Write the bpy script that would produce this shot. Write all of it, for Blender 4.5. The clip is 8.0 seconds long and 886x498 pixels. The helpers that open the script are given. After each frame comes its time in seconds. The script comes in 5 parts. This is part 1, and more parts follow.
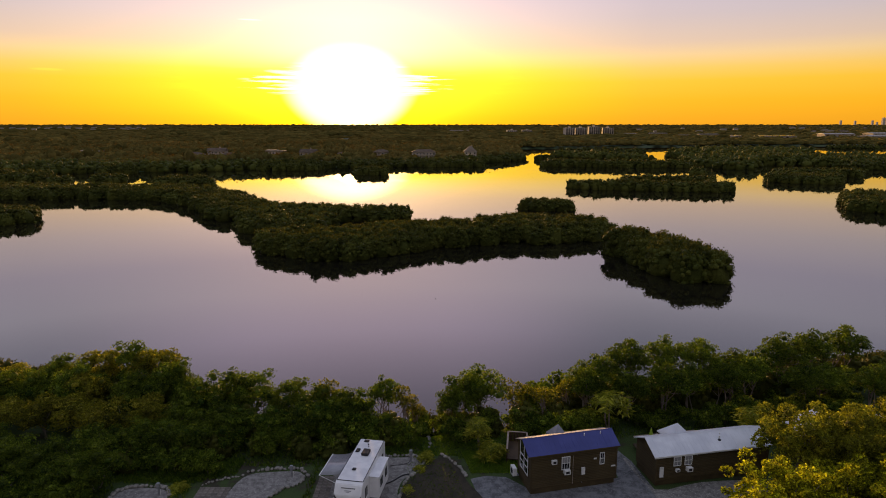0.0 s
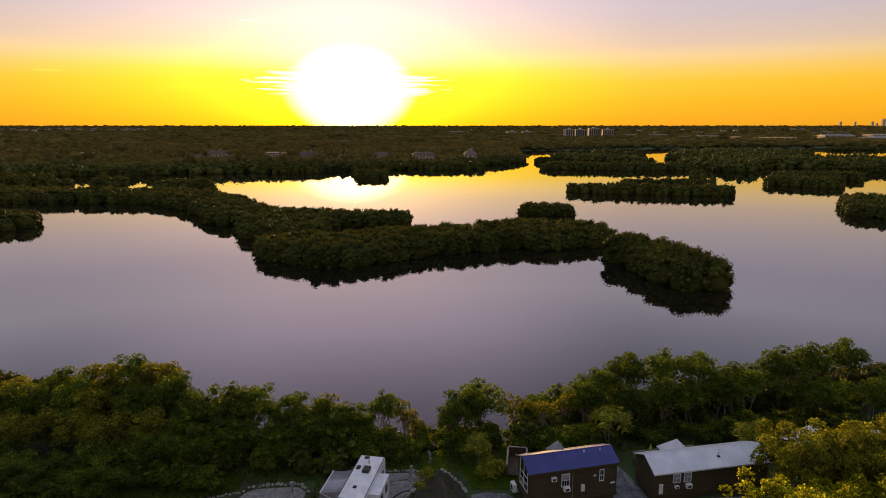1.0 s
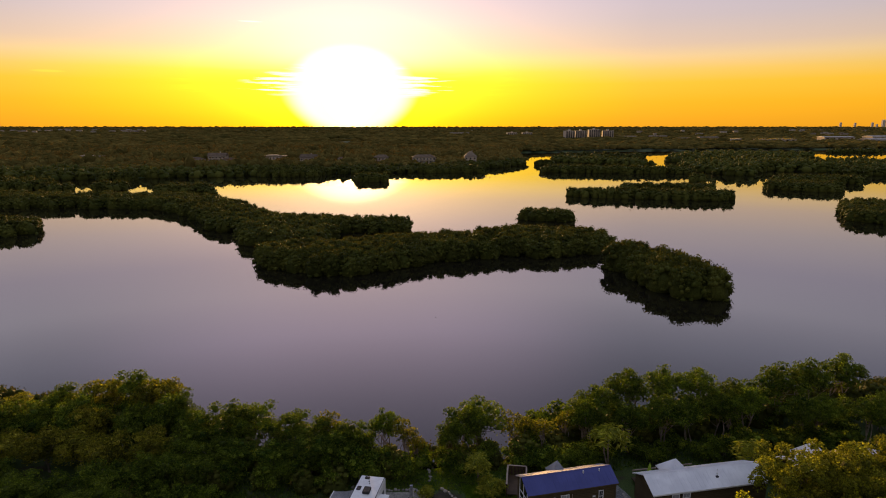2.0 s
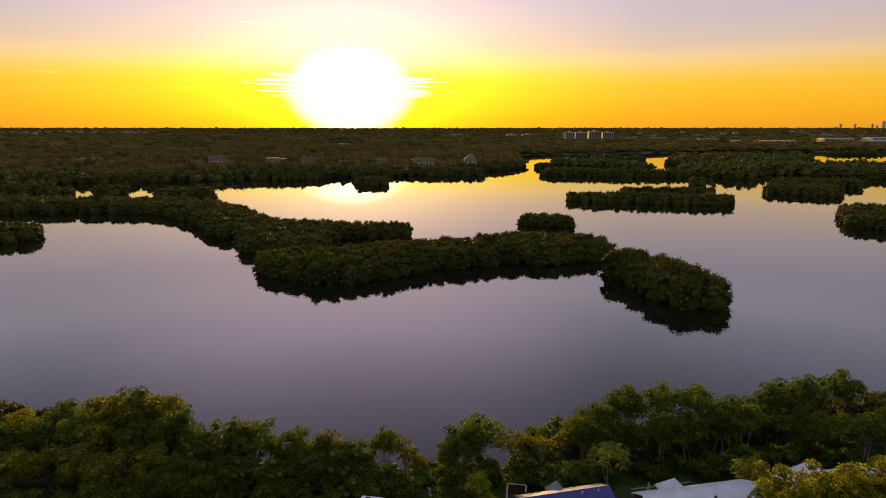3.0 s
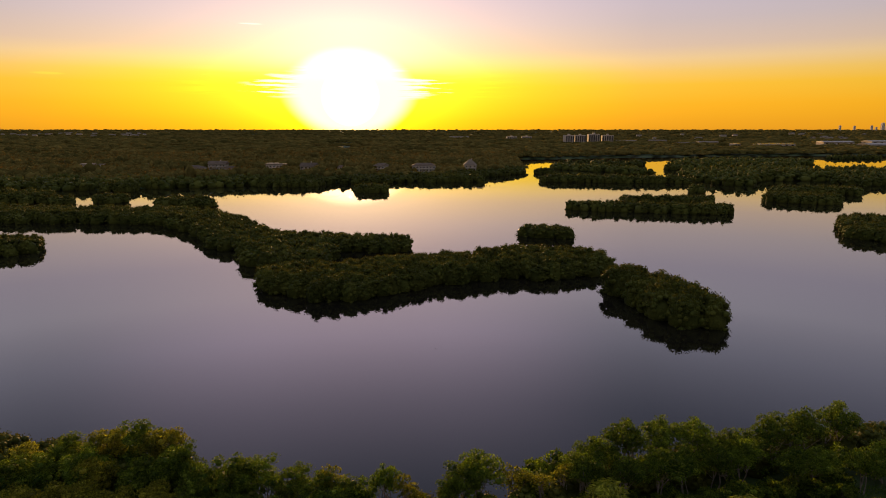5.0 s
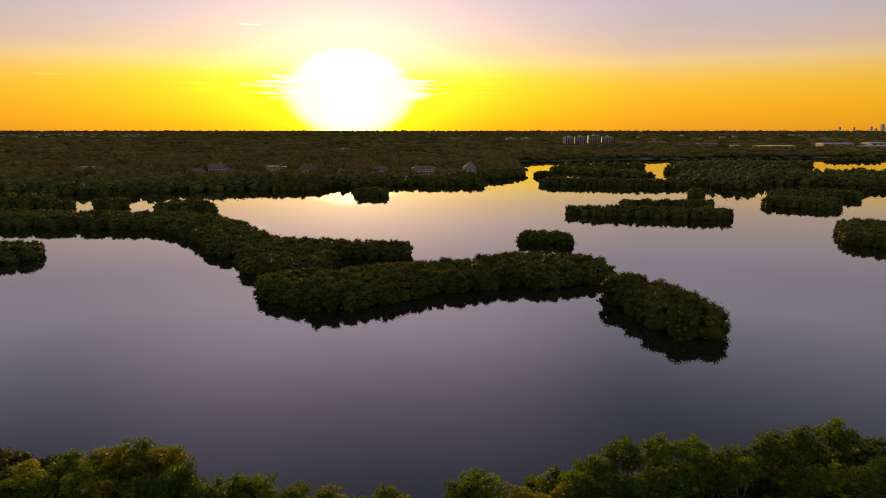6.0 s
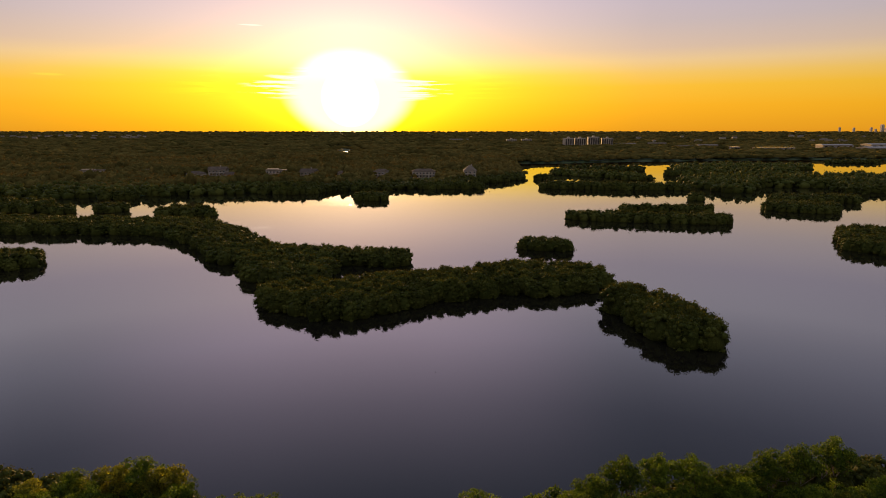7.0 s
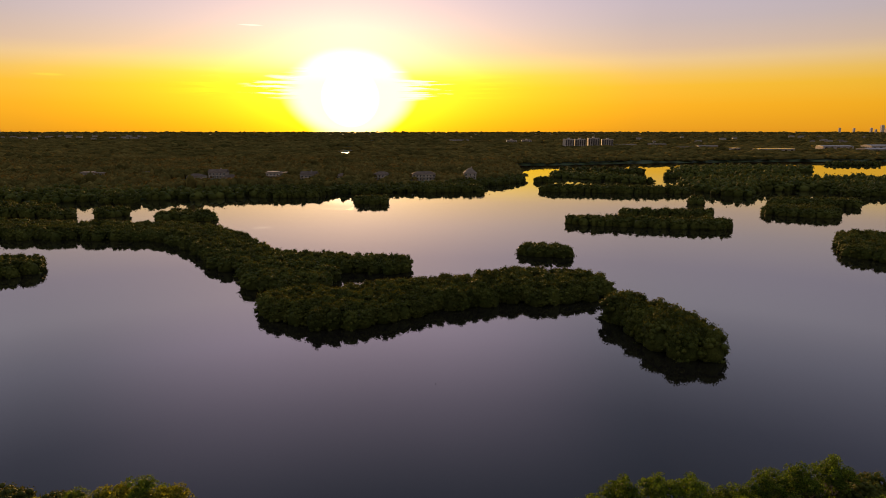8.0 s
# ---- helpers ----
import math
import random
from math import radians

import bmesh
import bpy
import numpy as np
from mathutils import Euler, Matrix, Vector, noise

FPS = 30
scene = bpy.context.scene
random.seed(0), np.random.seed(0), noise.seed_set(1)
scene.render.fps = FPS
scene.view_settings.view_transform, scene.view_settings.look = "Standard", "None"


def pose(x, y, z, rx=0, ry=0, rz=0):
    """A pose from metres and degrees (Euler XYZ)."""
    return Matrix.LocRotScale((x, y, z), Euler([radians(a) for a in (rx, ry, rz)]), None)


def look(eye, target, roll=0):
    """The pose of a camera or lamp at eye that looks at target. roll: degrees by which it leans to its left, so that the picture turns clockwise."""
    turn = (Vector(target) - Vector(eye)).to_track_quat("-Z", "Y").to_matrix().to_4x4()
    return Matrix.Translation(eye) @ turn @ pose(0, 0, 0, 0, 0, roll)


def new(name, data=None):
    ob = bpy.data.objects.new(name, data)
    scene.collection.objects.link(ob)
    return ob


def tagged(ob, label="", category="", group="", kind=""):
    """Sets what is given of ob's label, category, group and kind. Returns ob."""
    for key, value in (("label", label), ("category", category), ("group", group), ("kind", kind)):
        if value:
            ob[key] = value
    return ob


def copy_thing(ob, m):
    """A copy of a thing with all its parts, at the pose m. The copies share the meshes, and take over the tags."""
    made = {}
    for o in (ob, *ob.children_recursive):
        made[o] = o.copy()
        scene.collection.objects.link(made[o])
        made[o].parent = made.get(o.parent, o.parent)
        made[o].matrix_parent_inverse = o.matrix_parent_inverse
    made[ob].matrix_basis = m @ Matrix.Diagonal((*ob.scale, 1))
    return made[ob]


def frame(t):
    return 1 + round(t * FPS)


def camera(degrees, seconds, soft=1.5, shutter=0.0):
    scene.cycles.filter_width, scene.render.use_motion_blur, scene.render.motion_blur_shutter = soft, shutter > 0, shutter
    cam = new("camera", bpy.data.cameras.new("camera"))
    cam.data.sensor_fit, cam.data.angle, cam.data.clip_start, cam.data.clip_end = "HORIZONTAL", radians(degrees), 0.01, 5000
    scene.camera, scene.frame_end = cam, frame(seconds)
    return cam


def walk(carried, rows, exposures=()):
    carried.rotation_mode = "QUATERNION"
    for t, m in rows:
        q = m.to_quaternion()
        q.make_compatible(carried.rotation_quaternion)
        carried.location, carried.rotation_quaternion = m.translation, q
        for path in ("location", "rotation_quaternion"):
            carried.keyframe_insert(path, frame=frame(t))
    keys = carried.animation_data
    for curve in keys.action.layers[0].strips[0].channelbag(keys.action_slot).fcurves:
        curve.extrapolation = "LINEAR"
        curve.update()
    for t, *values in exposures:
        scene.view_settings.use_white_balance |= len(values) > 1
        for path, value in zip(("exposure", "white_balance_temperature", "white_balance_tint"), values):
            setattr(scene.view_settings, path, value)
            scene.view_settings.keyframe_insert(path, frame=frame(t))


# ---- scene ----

# ------------------------------------------------------------------ camera
cam = camera(72.0, 8.0, 0.95)
ROWS = [
    (0.0, 0.000, 0.000, 36.000, -11.522, 0.000),
    (0.5, -0.008, 0.062, 36.692, -11.491, 0.005),
    (1.0, -0.005, 0.095, 37.633, -11.452, 0.009),
    (1.5, 0.000, 0.146, 38.659, -11.422, 0.011),
    (3.0, 0.007, 0.230, 41.782, -11.302, 0.014),
    (3.5, 0.015, 0.275, 42.850, -11.277, 0.013),
    (4.0, 0.007, 0.310, 43.936, -11.252, 0.009),
    (4.5, -0.012, 0.355, 45.043, -11.227, 0.003),
    (6.0, -0.018, 0.500, 48.491, -11.127, -0.020),
    (6.5, -0.009, 0.565, 49.777, -11.108, -0.023),
    (7.0, 0.004, 0.620, 51.123, -11.097, -0.022),
    (7.5, 0.004, 0.690, 52.433, -11.091, -0.018),
    (8.0, -0.015, 0.800, 53.757, -11.090, -0.013),
]
walk(cam, [(t, pose(x, y, z, 90 + pitch, 0, yaw)) for t, x, y, z, pitch, yaw in ROWS],
     [(0.0, 0.20, 6450, 15), (3.5, 0.10, 6450, 15), (8.0, -0.04, 6450, 15)])

# ------------------------------------------------------------------ sky and sun
SUN_DIR = Vector((-0.152, 1.031, 0.0580)).normalized()
GLOW_DIR = Vector((-0.152, 1.031, 0.0510)).normalized()
SUN_ELEV = math.asin(SUN_DIR.z)
SUN_AZ = math.atan2(SUN_DIR.x, SUN_DIR.y)


class Nodes:
    """A short way to write node trees."""

    def __init__(self, tree):
        self.tree = tree
        tree.nodes.clear()

    def node(self, kind, ins=None, op="", blend="", smooth=False):
        n = self.tree.nodes.new(kind)
        if op:
            n.operation = op
        if blend:
            n.data_type, n.blend_type = "RGBA", blend
        if smooth:
            n.interpolation_type = "SMOOTHSTEP"
        for k, v in (ins or {}).items():
            self.put(n.inputs[k], v)
        return n

    def put(self, socket, v):
        if isinstance(v, bpy.types.NodeSocket):
            self.tree.links.new(v, socket)
        else:
            socket.default_value = v

    def math(self, op, a, b=0.0, c=0.0):
        n = self.node("ShaderNodeMath", {0: a, 1: b, 2: c}, op=op)
        return n.outputs[0]

    def span(self, v, a, b, lo=0.0, hi=1.0, smooth=True):
        n = self.node("ShaderNodeMapRange", {0: v, 1: a, 2: b, 3: lo, 4: hi}, smooth=smooth)
        return n.outputs[0]

    def mix(self, f, a, b, blend="MIX"):
        n = self.node("ShaderNodeMix", {0: f, 6: a, 7: b}, blend=blend)
        return n.outputs[2]

    def ramp(self, f, stops):
        n = self.node("ShaderNodeValToRGB", {0: f})
        e = n.color_ramp.elements
        e[0].position, e[0].color = stops[0][0], (*stops[0][1], 1)
        e[1].position, e[1].color = stops[-1][0], (*stops[-1][1], 1)
        for p, c in stops[1:-1]:
            e.new(p).color = (*c, 1)
        return n.outputs[0]

    def noise(self, vec, scale, detail=4.0, rough=0.55):
        n = self.node("ShaderNodeTexNoise", {"Vector": vec, "Scale": scale, "Detail": detail, "Roughness": rough})
        return n.outputs[0]

    def scaled(self, vec, sx, sy, sz):
        return self.node("ShaderNodeVectorMath", {0: vec, 1: (sx, sy, sz)}, op="MULTIPLY").outputs[0]


def make_world():
    world = bpy.data.worlds.new("dusk_sky")
    scene.world = world
    world.use_nodes = True
    k = Nodes(world.node_tree)
    d = k.node("ShaderNodeTexCoord").outputs["Generated"]
    sep = k.node("ShaderNodeSeparateXYZ", {0: d})
    z = k.math("MAXIMUM", sep.outputs[2], 0.0)
    up = k.math("SQRT", z)
    low_west = k.ramp(up, [(0, (0.918, 0.377, 0.003)), (0.114, (0.934, 0.414, 0.002)), (0.19, (0.934, 0.493, 0)), (0.253, (0.918, 0.582, 0)), (0.287, (0.901, 0.628, 0.013)), (0.318, (0.871, 0.631, 0.188)),
                       (0.345, (0.724, 0.546, 0.337)), (0.394, (0.615, 0.509, 0.505)), (0.425, (0.557, 0.48, 0.549)), (0.455, (0.511, 0.458, 0.587)), (0.51, (0.614, 0.558, 0.675)), (0.57, (0.571, 0.538, 0.712)),
                       (0.65, (0.338, 0.358, 0.499)), (0.74, (0.186, 0.236, 0.35)), (0.84, (0.215, 0.263, 0.379)), (1.0, (0.42, 0.465, 0.60))])
    wide_west = k.ramp(up, [(0, (0.759, 0.314, 0.013)), (0.114, (0.805, 0.352, 0.013)), (0.19, (0.852, 0.398, 0.012)), (0.253, (0.836, 0.458, 0.026)), (0.287, (0.79, 0.493, 0.102)), (0.318, (0.73, 0.515, 0.254)),
                        (0.345, (0.598, 0.45, 0.347)), (0.394, (0.494, 0.421, 0.438)), (0.425, (0.472, 0.417, 0.482)), (0.455, (0.445, 0.408, 0.516)), (0.51, (0.539, 0.517, 0.624)), (0.57, (0.405, 0.411, 0.536)),
                        (0.65, (0.203, 0.224, 0.329)), (0.74, (0.116, 0.154, 0.244)), (0.84, (0.195, 0.237, 0.356)), (1.0, (0.42, 0.465, 0.60))])
    flank = k.ramp(up, [(0.0, (0.52, 0.20, 0.008)), (0.18, (0.58, 0.29, 0.008)), (0.26, (0.50, 0.32, 0.05)), (0.33, (0.38, 0.30, 0.20)), (0.42, (0.27, 0.27, 0.31)), (0.62, (0.23, 0.24, 0.35)), (0.8, (0.22, 0.24, 0.34)), (1.0, (0.42, 0.465, 0.60))])
    east = k.ramp(up, [(0.0, (0.15, 0.135, 0.13)), (0.3, (0.20, 0.175, 0.165)), (0.45, (0.21, 0.195, 0.20)), (0.8, (0.26, 0.265, 0.31)), (1.0, (0.42, 0.465, 0.60))])
    s = k.node("ShaderNodeVectorMath", {0: d, 1: tuple(GLOW_DIR)}, op="DOT_PRODUCT").outputs["Value"]
    # how far the azimuth is from the sun's, as a squared sine
    across = k.math("SUBTRACT", k.math("MULTIPLY", sep.outputs[0], GLOW_DIR.y), k.math("MULTIPLY", sep.outputs[1], GLOW_DIR.x))
    qa = k.math("MULTIPLY", across, across)
    west = k.mix(k.span(qa, 0.02, 0.19, smooth=False), low_west, wide_west)
    side = k.span(s, 0.26, 0.84)
    base = k.mix(side, k.mix(k.span(s, 0.1, 0.65), east, flank), west)
    q = k.math("MULTIPLY", k.math("SUBTRACT", 1.0, s), 2.0)
    # thin cloud streaks round the sun
    streak = k.noise(k.scaled(d, 9.0, 9.0, 190.0), 1.0, 5.0, 0.6)
    streak = k.span(streak, 0.44, 0.60)
    band = k.math("MULTIPLY", k.span(z, 0.040, 0.056), k.span(z, 0.098, 0.070))
    near_sun = k.span(q, 0.10, 0.012)
    wisp = k.math("MULTIPLY", k.math("MULTIPLY", streak, band), near_sun)
    dz = k.math("SUBTRACT", z, GLOW_DIR.z)
    # the dazzle narrows towards the horizon
    qv = k.math("MULTIPLY", k.math("ADD", q, k.math("MULTIPLY", dz, dz)), k.span(z, 0.0, 0.055, 1.25, 1.0))
    qe = k.math("MULTIPLY", qv, k.math("SUBTRACT", 1.0, k.math("MULTIPLY", wisp, 0.66)))
    low = k.span(up, 0.26, 0.335)
    warm = k.mix(low, (1.0, 0.84, 0.0, 1), (0.80, 0.68, 0.50, 1))
    glow = k.math("DIVIDE", 1.0, k.math("ADD", 1.0, k.math("POWER", k.math("DIVIDE", qe, 0.0150), 1.4)))
    core = k.math("MULTIPLY", k.span(qe, 0.0125, 0.0050), 1.30)
    disc = k.math("MULTIPLY", k.span(q, 0.0022, 0.0004), 10.0)
    total = k.mix(1.0, base, k.mix(1.0, warm, glow, "MULTIPLY"), "ADD")
    total = k.mix(1.0, total, k.mix(1.0, (1.6, 1.15, 0.64, 1), core, "MULTIPLY"), "ADD")
    total = k.mix(1.0, total, k.mix(1.0, (1.0, 0.80, 0.45, 1), disc, "MULTIPLY"), "ADD")
    rosy = k.math("MULTIPLY", k.span(qa, 0.17, 0.0), k.math("MULTIPLY", k.span(z, 0.20, 0.35), k.span(z, 0.62, 0.36)))
    total = k.mix(1.0, total, k.mix(1.0, (0.27, 0.185, 0.24, 1), rosy, "MULTIPLY"), "ADD")
    # a short bright trail and a small cloud left of the sun
    for tx, tz, long, thin, tint in ((-0.300, 0.1600, 0.016, 0.0011, (0.30, 0.26, 0.20, 1)), (-0.625, 0.0860, 0.016, 0.0018, (0.12, 0.10, 0.0, 1))):
        ex = k.math("DIVIDE", k.math("SUBTRACT", sep.outputs[0], tx / math.sqrt(1 + tx * tx + tz * tz)), long)
        ez = k.math("DIVIDE", k.math("SUBTRACT", z, tz / math.sqrt(1 + tx * tx + tz * tz)), thin)
        e2 = k.math("ADD", k.math("MULTIPLY", ex, ex), k.math("MULTIPLY", ez, ez))
        total = k.mix(1.0, total, k.mix(1.0, tint, k.span(e2, 1.6, 0.0), "MULTIPLY"), "ADD")
    sky = k.node("ShaderNodeTexSky")
    sky.sky_type, sky.sun_disc, sky.dust_density = "NISHITA", False, 2.0
    sky.sun_elevation, sky.sun_rotation = SUN_ELEV, SUN_AZ
    total = k.mix(1.0, total, k.mix(1.0, sky.outputs[0], (0.02, 0.018, 0.012, 1), "MULTIPLY"), "ADD")
    bg = k.node("ShaderNodeBackground", {0: total, 1: 1.0})
    k.node("ShaderNodeOutputWorld", {0: bg.outputs[0]})


make_world()
sun = new("sun", bpy.data.lights.new("sun", "SUN"))
sun.data.energy, sun.data.angle, sun.data.color = 4.6, radians(0.8), (1.0, 0.56, 0.18)
sun.matrix_world = look((0, 0, 300), Vector((0, 0, 300)) - SUN_DIR)

# ------------------------------------------------------------------ materials
def material(name):
    m = bpy.data.materials.new(name)
    m.use_nodes = True
    k = Nodes(m.node_tree)
    return m, k


def finish(k, shader, bump=None):
    k.node("ShaderNodeOutputMaterial", {0: shader})


def foliage(name, dark, light, tip, through_light=0.35, rough=0.5, patch=0.25, gloss=0.12, relief=2.5, mottle=0.0, glow=(1.32, 1.45, 0.5), vary=1.0):
    """Leaves: hue changes from plant to plant, leaf to leaf and in soft patches; light passes through."""
    m, k = material(name)
    rnd = k.node("ShaderNodeObjectInfo").outputs["Random"]
    geo = k.node("ShaderNodeNewGeometry")
    isl = geo.outputs["Random Per Island"]
    pos = geo.outputs["Position"]
    soft = k.noise(pos, patch, 3.0)
    a = k.mix(k.span(soft, 0.35, 0.68), (*dark, 1), (*light, 1))
    b = k.mix(k.math("POWER", isl, 2.2), a, (*tip, 1))
    v = k.math("ADD", 0.76, k.math("MULTIPLY", rnd, 0.48))
    each = k.math("FRACT", k.math("MULTIPLY", isl, 37.7))
    v = k.math("MULTIPLY", v, k.math("ADD", 1.0 - 0.4 * vary, k.math("MULTIPLY", each, 0.8 * vary)))
    if mottle:
        v = k.math("MULTIPLY", v, k.span(k.noise(pos, mottle, 3.0, 0.7), 0.34, 0.66, 1.0 - 0.55 * vary, 1.0 + 0.5 * vary))
    c = k.mix(1.0, b, v, "MULTIPLY")
    p = k.node("ShaderNodeBsdfPrincipled", {"Base Color": c, "Roughness": rough, "IOR": 1.42, "Specular IOR Level": gloss})
    tex = k.noise(pos, relief, 3.0, 0.7)
    bn = k.node("ShaderNodeBump", {"Height": tex, "Strength": 0.9 * vary, "Distance": 0.7 / relief})
    k.put(p.inputs["Normal"], bn.outputs[0])
    t = k.node("ShaderNodeBsdfTranslucent", {"Color": k.mix(1.0, c, (*glow, 1), "MULTIPLY")})
    mx = k.node("ShaderNodeMixShader", {0: through_light, 1: p.outputs[0], 2: t.outputs[0]})
    finish(k, mx.outputs[0])
    return m


def surface(name, c1, c2, scale=3.0, rough=0.8, metal=0.0, bump=0.2, grain=30.0, c3=None, local=True, depth=0.02, rand=0.0):
    """A solid with soft stains, fine grain and relief."""
    m, k = material(name)
    tex = k.node("ShaderNodeTexCoord").outputs["Object"] if local else k.node("ShaderNodeNewGeometry").outputs["Position"]
    big = k.noise(tex, scale, 4.0)
    fine = k.noise(tex, grain, 3.0, 0.65)
    col = k.mix(k.span(big, 0.32, 0.68), (*c1, 1), (*c2, 1))
    if c3:
        col = k.mix(k.span(fine, 0.52, 0.74), col, (*c3, 1))
    if rand:
        r = k.node("ShaderNodeObjectInfo").outputs["Random"]
        col = k.mix(1.0, col, k.math("ADD", 1.0 - rand, k.math("MULTIPLY", r, 2 * rand)), "MULTIPLY")
    ro = k.span(fine, 0.2, 0.8, max(rough - 0.08, 0.03), min(rough + 0.1, 1.0))
    p = k.node("ShaderNodeBsdfPrincipled", {"Base Color": col, "Roughness": ro, "Metallic": metal})
    if bump:
        h = k.math("ADD", k.math("MULTIPLY", fine, 0.6), big)
        bn = k.node("ShaderNodeBump", {"Height": h, "Strength": bump, "Distance": depth})
        k.put(p.inputs["Normal"], bn.outputs[0])
    finish(k, p.outputs[0])
    return m


def water_material():
    m, k = material("lagoon_water")
    pos = k.node("ShaderNodeNewGeometry").outputs["Position"]
    wide = k.noise(k.scaled(pos, 0.006, 0.016, 1.0), 1.0, 3.0)
    rip = k.noise(k.scaled(pos, 0.55, 1.1, 1.0), 1.0, 3.0, 0.6)
    swell = k.noise(k.scaled(pos, 0.05, 0.11, 1.0), 1.0, 2.0)
    h = k.math("ADD", k.math("MULTIPLY", rip, 0.0022), k.math("MULTIPLY", swell, 0.004))
    bn = k.node("ShaderNodeBump", {"Height": h, "Strength": 0.55, "Distance": 1.0})
    ro = k.span(wide, 0.60, 0.76, 0.012, 0.12)
    body = k.node("ShaderNodeBsdfDiffuse", {"Color": (0.009, 0.008, 0.006, 1)})
    shine = k.node("ShaderNodeBsdfGlossy", {"Color": (1.0, 0.985, 0.98, 1), "Roughness": ro, "Normal": bn.outputs[0]})
    fr = k.node("ShaderNodeFresnel", {"IOR": 1.33, "Normal": bn.outputs[0]}).outputs[0]
    p = k.node("ShaderNodeMixShader", {0: k.math("DIVIDE", k.math("MULTIPLY", fr, 2.0), k.math("ADD", 1.0, k.math("MULTIPLY", fr, 1.45))), 1: body.outputs[0], 2: shine.outputs[0]})
    finish(k, p.outputs[0])
    return m


def ground_material():
    m, k = material("ground_cover")
    pos = k.node("ShaderNodeNewGeometry").outputs["Position"]
    big = k.noise(pos, 0.11, 4.0)
    mid = k.noise(pos, 0.9, 4.0, 0.65)
    fine = k.noise(pos, 9.0, 3.0, 0.7)
    grass = k.mix(k.span(fine, 0.3, 0.7), (0.020, 0.042, 0.006, 1), (0.050, 0.084, 0.012, 1))
    soil = k.mix(k.span(mid, 0.35, 0.7), (0.020, 0.016, 0.009, 1), (0.036, 0.028, 0.017, 1))
    col = k.mix(k.span(k.math("ADD", k.math("MULTIPLY", big, 0.7), k.math("MULTIPLY", mid, 0.3)), 0.53, 0.62), grass, soil)
    bn = k.node("ShaderNodeBump", {"Height": k.math("ADD", fine, mid), "Strength": 0.6, "Distance": 0.06})
    p = k.node("ShaderNodeBsdfPrincipled", {"Base Color": col, "Roughness": 0.92, "Normal": bn.outputs[0]})
    finish(k, p.outputs[0])
    return m


WATER = water_material()
GROUND = ground_material()
MANGROVE = foliage("mangrove_leaves", (0.046, 0.058, 0.011), (0.082, 0.090, 0.017), (0.100, 0.106, 0.021), 0.24, 0.6, 0.16, 0.06, 3.2, 2.2, (1.5, 1.2, 0.4), 0.45)
SHORE_LEAF = foliage("shore_leaves", (0.030, 0.060, 0.008), (0.084, 0.116, 0.014), (0.185, 0.225, 0.025), 0.44, 0.6, 0.22, 0.12, 4.0, 5.0)
OLIVE_LEAF = foliage("olive_leaves", (0.070, 0.078, 0.011), (0.155, 0.148, 0.019), (0.29, 0.25, 0.028), 0.48, 0.6, 0.3, 0.12, 4.0, 5.0)
YELLOW_LEAF = foliage("yellow_leaves", (0.085, 0.095, 0.009), (0.27, 0.26, 0.018), (0.66, 0.62, 0.03), 0.58, 0.6, 0.5, 0.12, 4.0, 4.0)
AMBER_LEAF = foliage("amber_leaves", (0.095, 0.105, 0.013), (0.21, 0.205, 0.022), (0.34, 0.315, 0.032), 0.46, 0.6, 0.4, 0.12, 4.0, 5.0)
# far haze and low red sun are put into this brown colour and orange tint
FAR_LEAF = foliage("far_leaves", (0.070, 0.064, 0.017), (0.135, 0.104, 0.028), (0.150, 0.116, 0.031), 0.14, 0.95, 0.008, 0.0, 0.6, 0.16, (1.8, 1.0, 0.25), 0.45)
PALM_LEAF = foliage("palm_leaves", (0.12, 0.15, 0.018), (0.25, 0.26, 0.028), (0.46, 0.42, 0.045), 0.35, 0.45, 0.8)
BARK = surface("bark", (0.13, 0.105, 0.08), (0.24, 0.20, 0.155), 2.0, 0.9, 0, 0.5, 14.0)

# ------------------------------------------------------------------ mesh helpers
def quads_mesh(name, verts, faces, mat):
    """A mesh from arrays of points and of four-cornered faces."""
    me = bpy.data.meshes.new(name)
    n, f = len(verts), len(faces)
    me.vertices.add(n)
    me.vertices.foreach_set("co", np.asarray(verts, dtype=np.float32).ravel())
    size = faces.shape[1]
    me.loops.add(f * size)
    me.loops.foreach_set("vertex_index", np.asarray(faces, dtype=np.int32).ravel())
    me.polygons.add(f)
    me.polygons.foreach_set("loop_start", np.arange(0, f * size, size, dtype=np.int32))
    me.materials.append(mat)
    me.update(calc_edges=True)
    return me


def join_tris(parts):
    """Joins (points, triangles) pairs."""
    vs, fs, n = [], [], 0
    for v, f in parts:
        vs.append(v)
        fs.append(f + n)
        n += len(v)
    return np.concatenate(vs), np.concatenate(fs)


def ico(sub):
    bm = bmesh.new()
    bmesh.ops.create_icosphere(bm, subdivisions=sub, radius=1.0)
    v = np.array([x.co[:] for x in bm.verts])
    f = np.array([[a.index for a in t.verts] for t in bm.faces])
    bm.free()
    return v, f


ICO1, ICO2 = ico(1), ico(2)
DOME1 = (ICO1[0], ICO1[1][ICO1[0][ICO1[1]][:, :, 2].mean(1) > -0.30])


def unit(a):
    return a / (np.linalg.norm(a, axis=1, keepdims=True) + 1e-9)


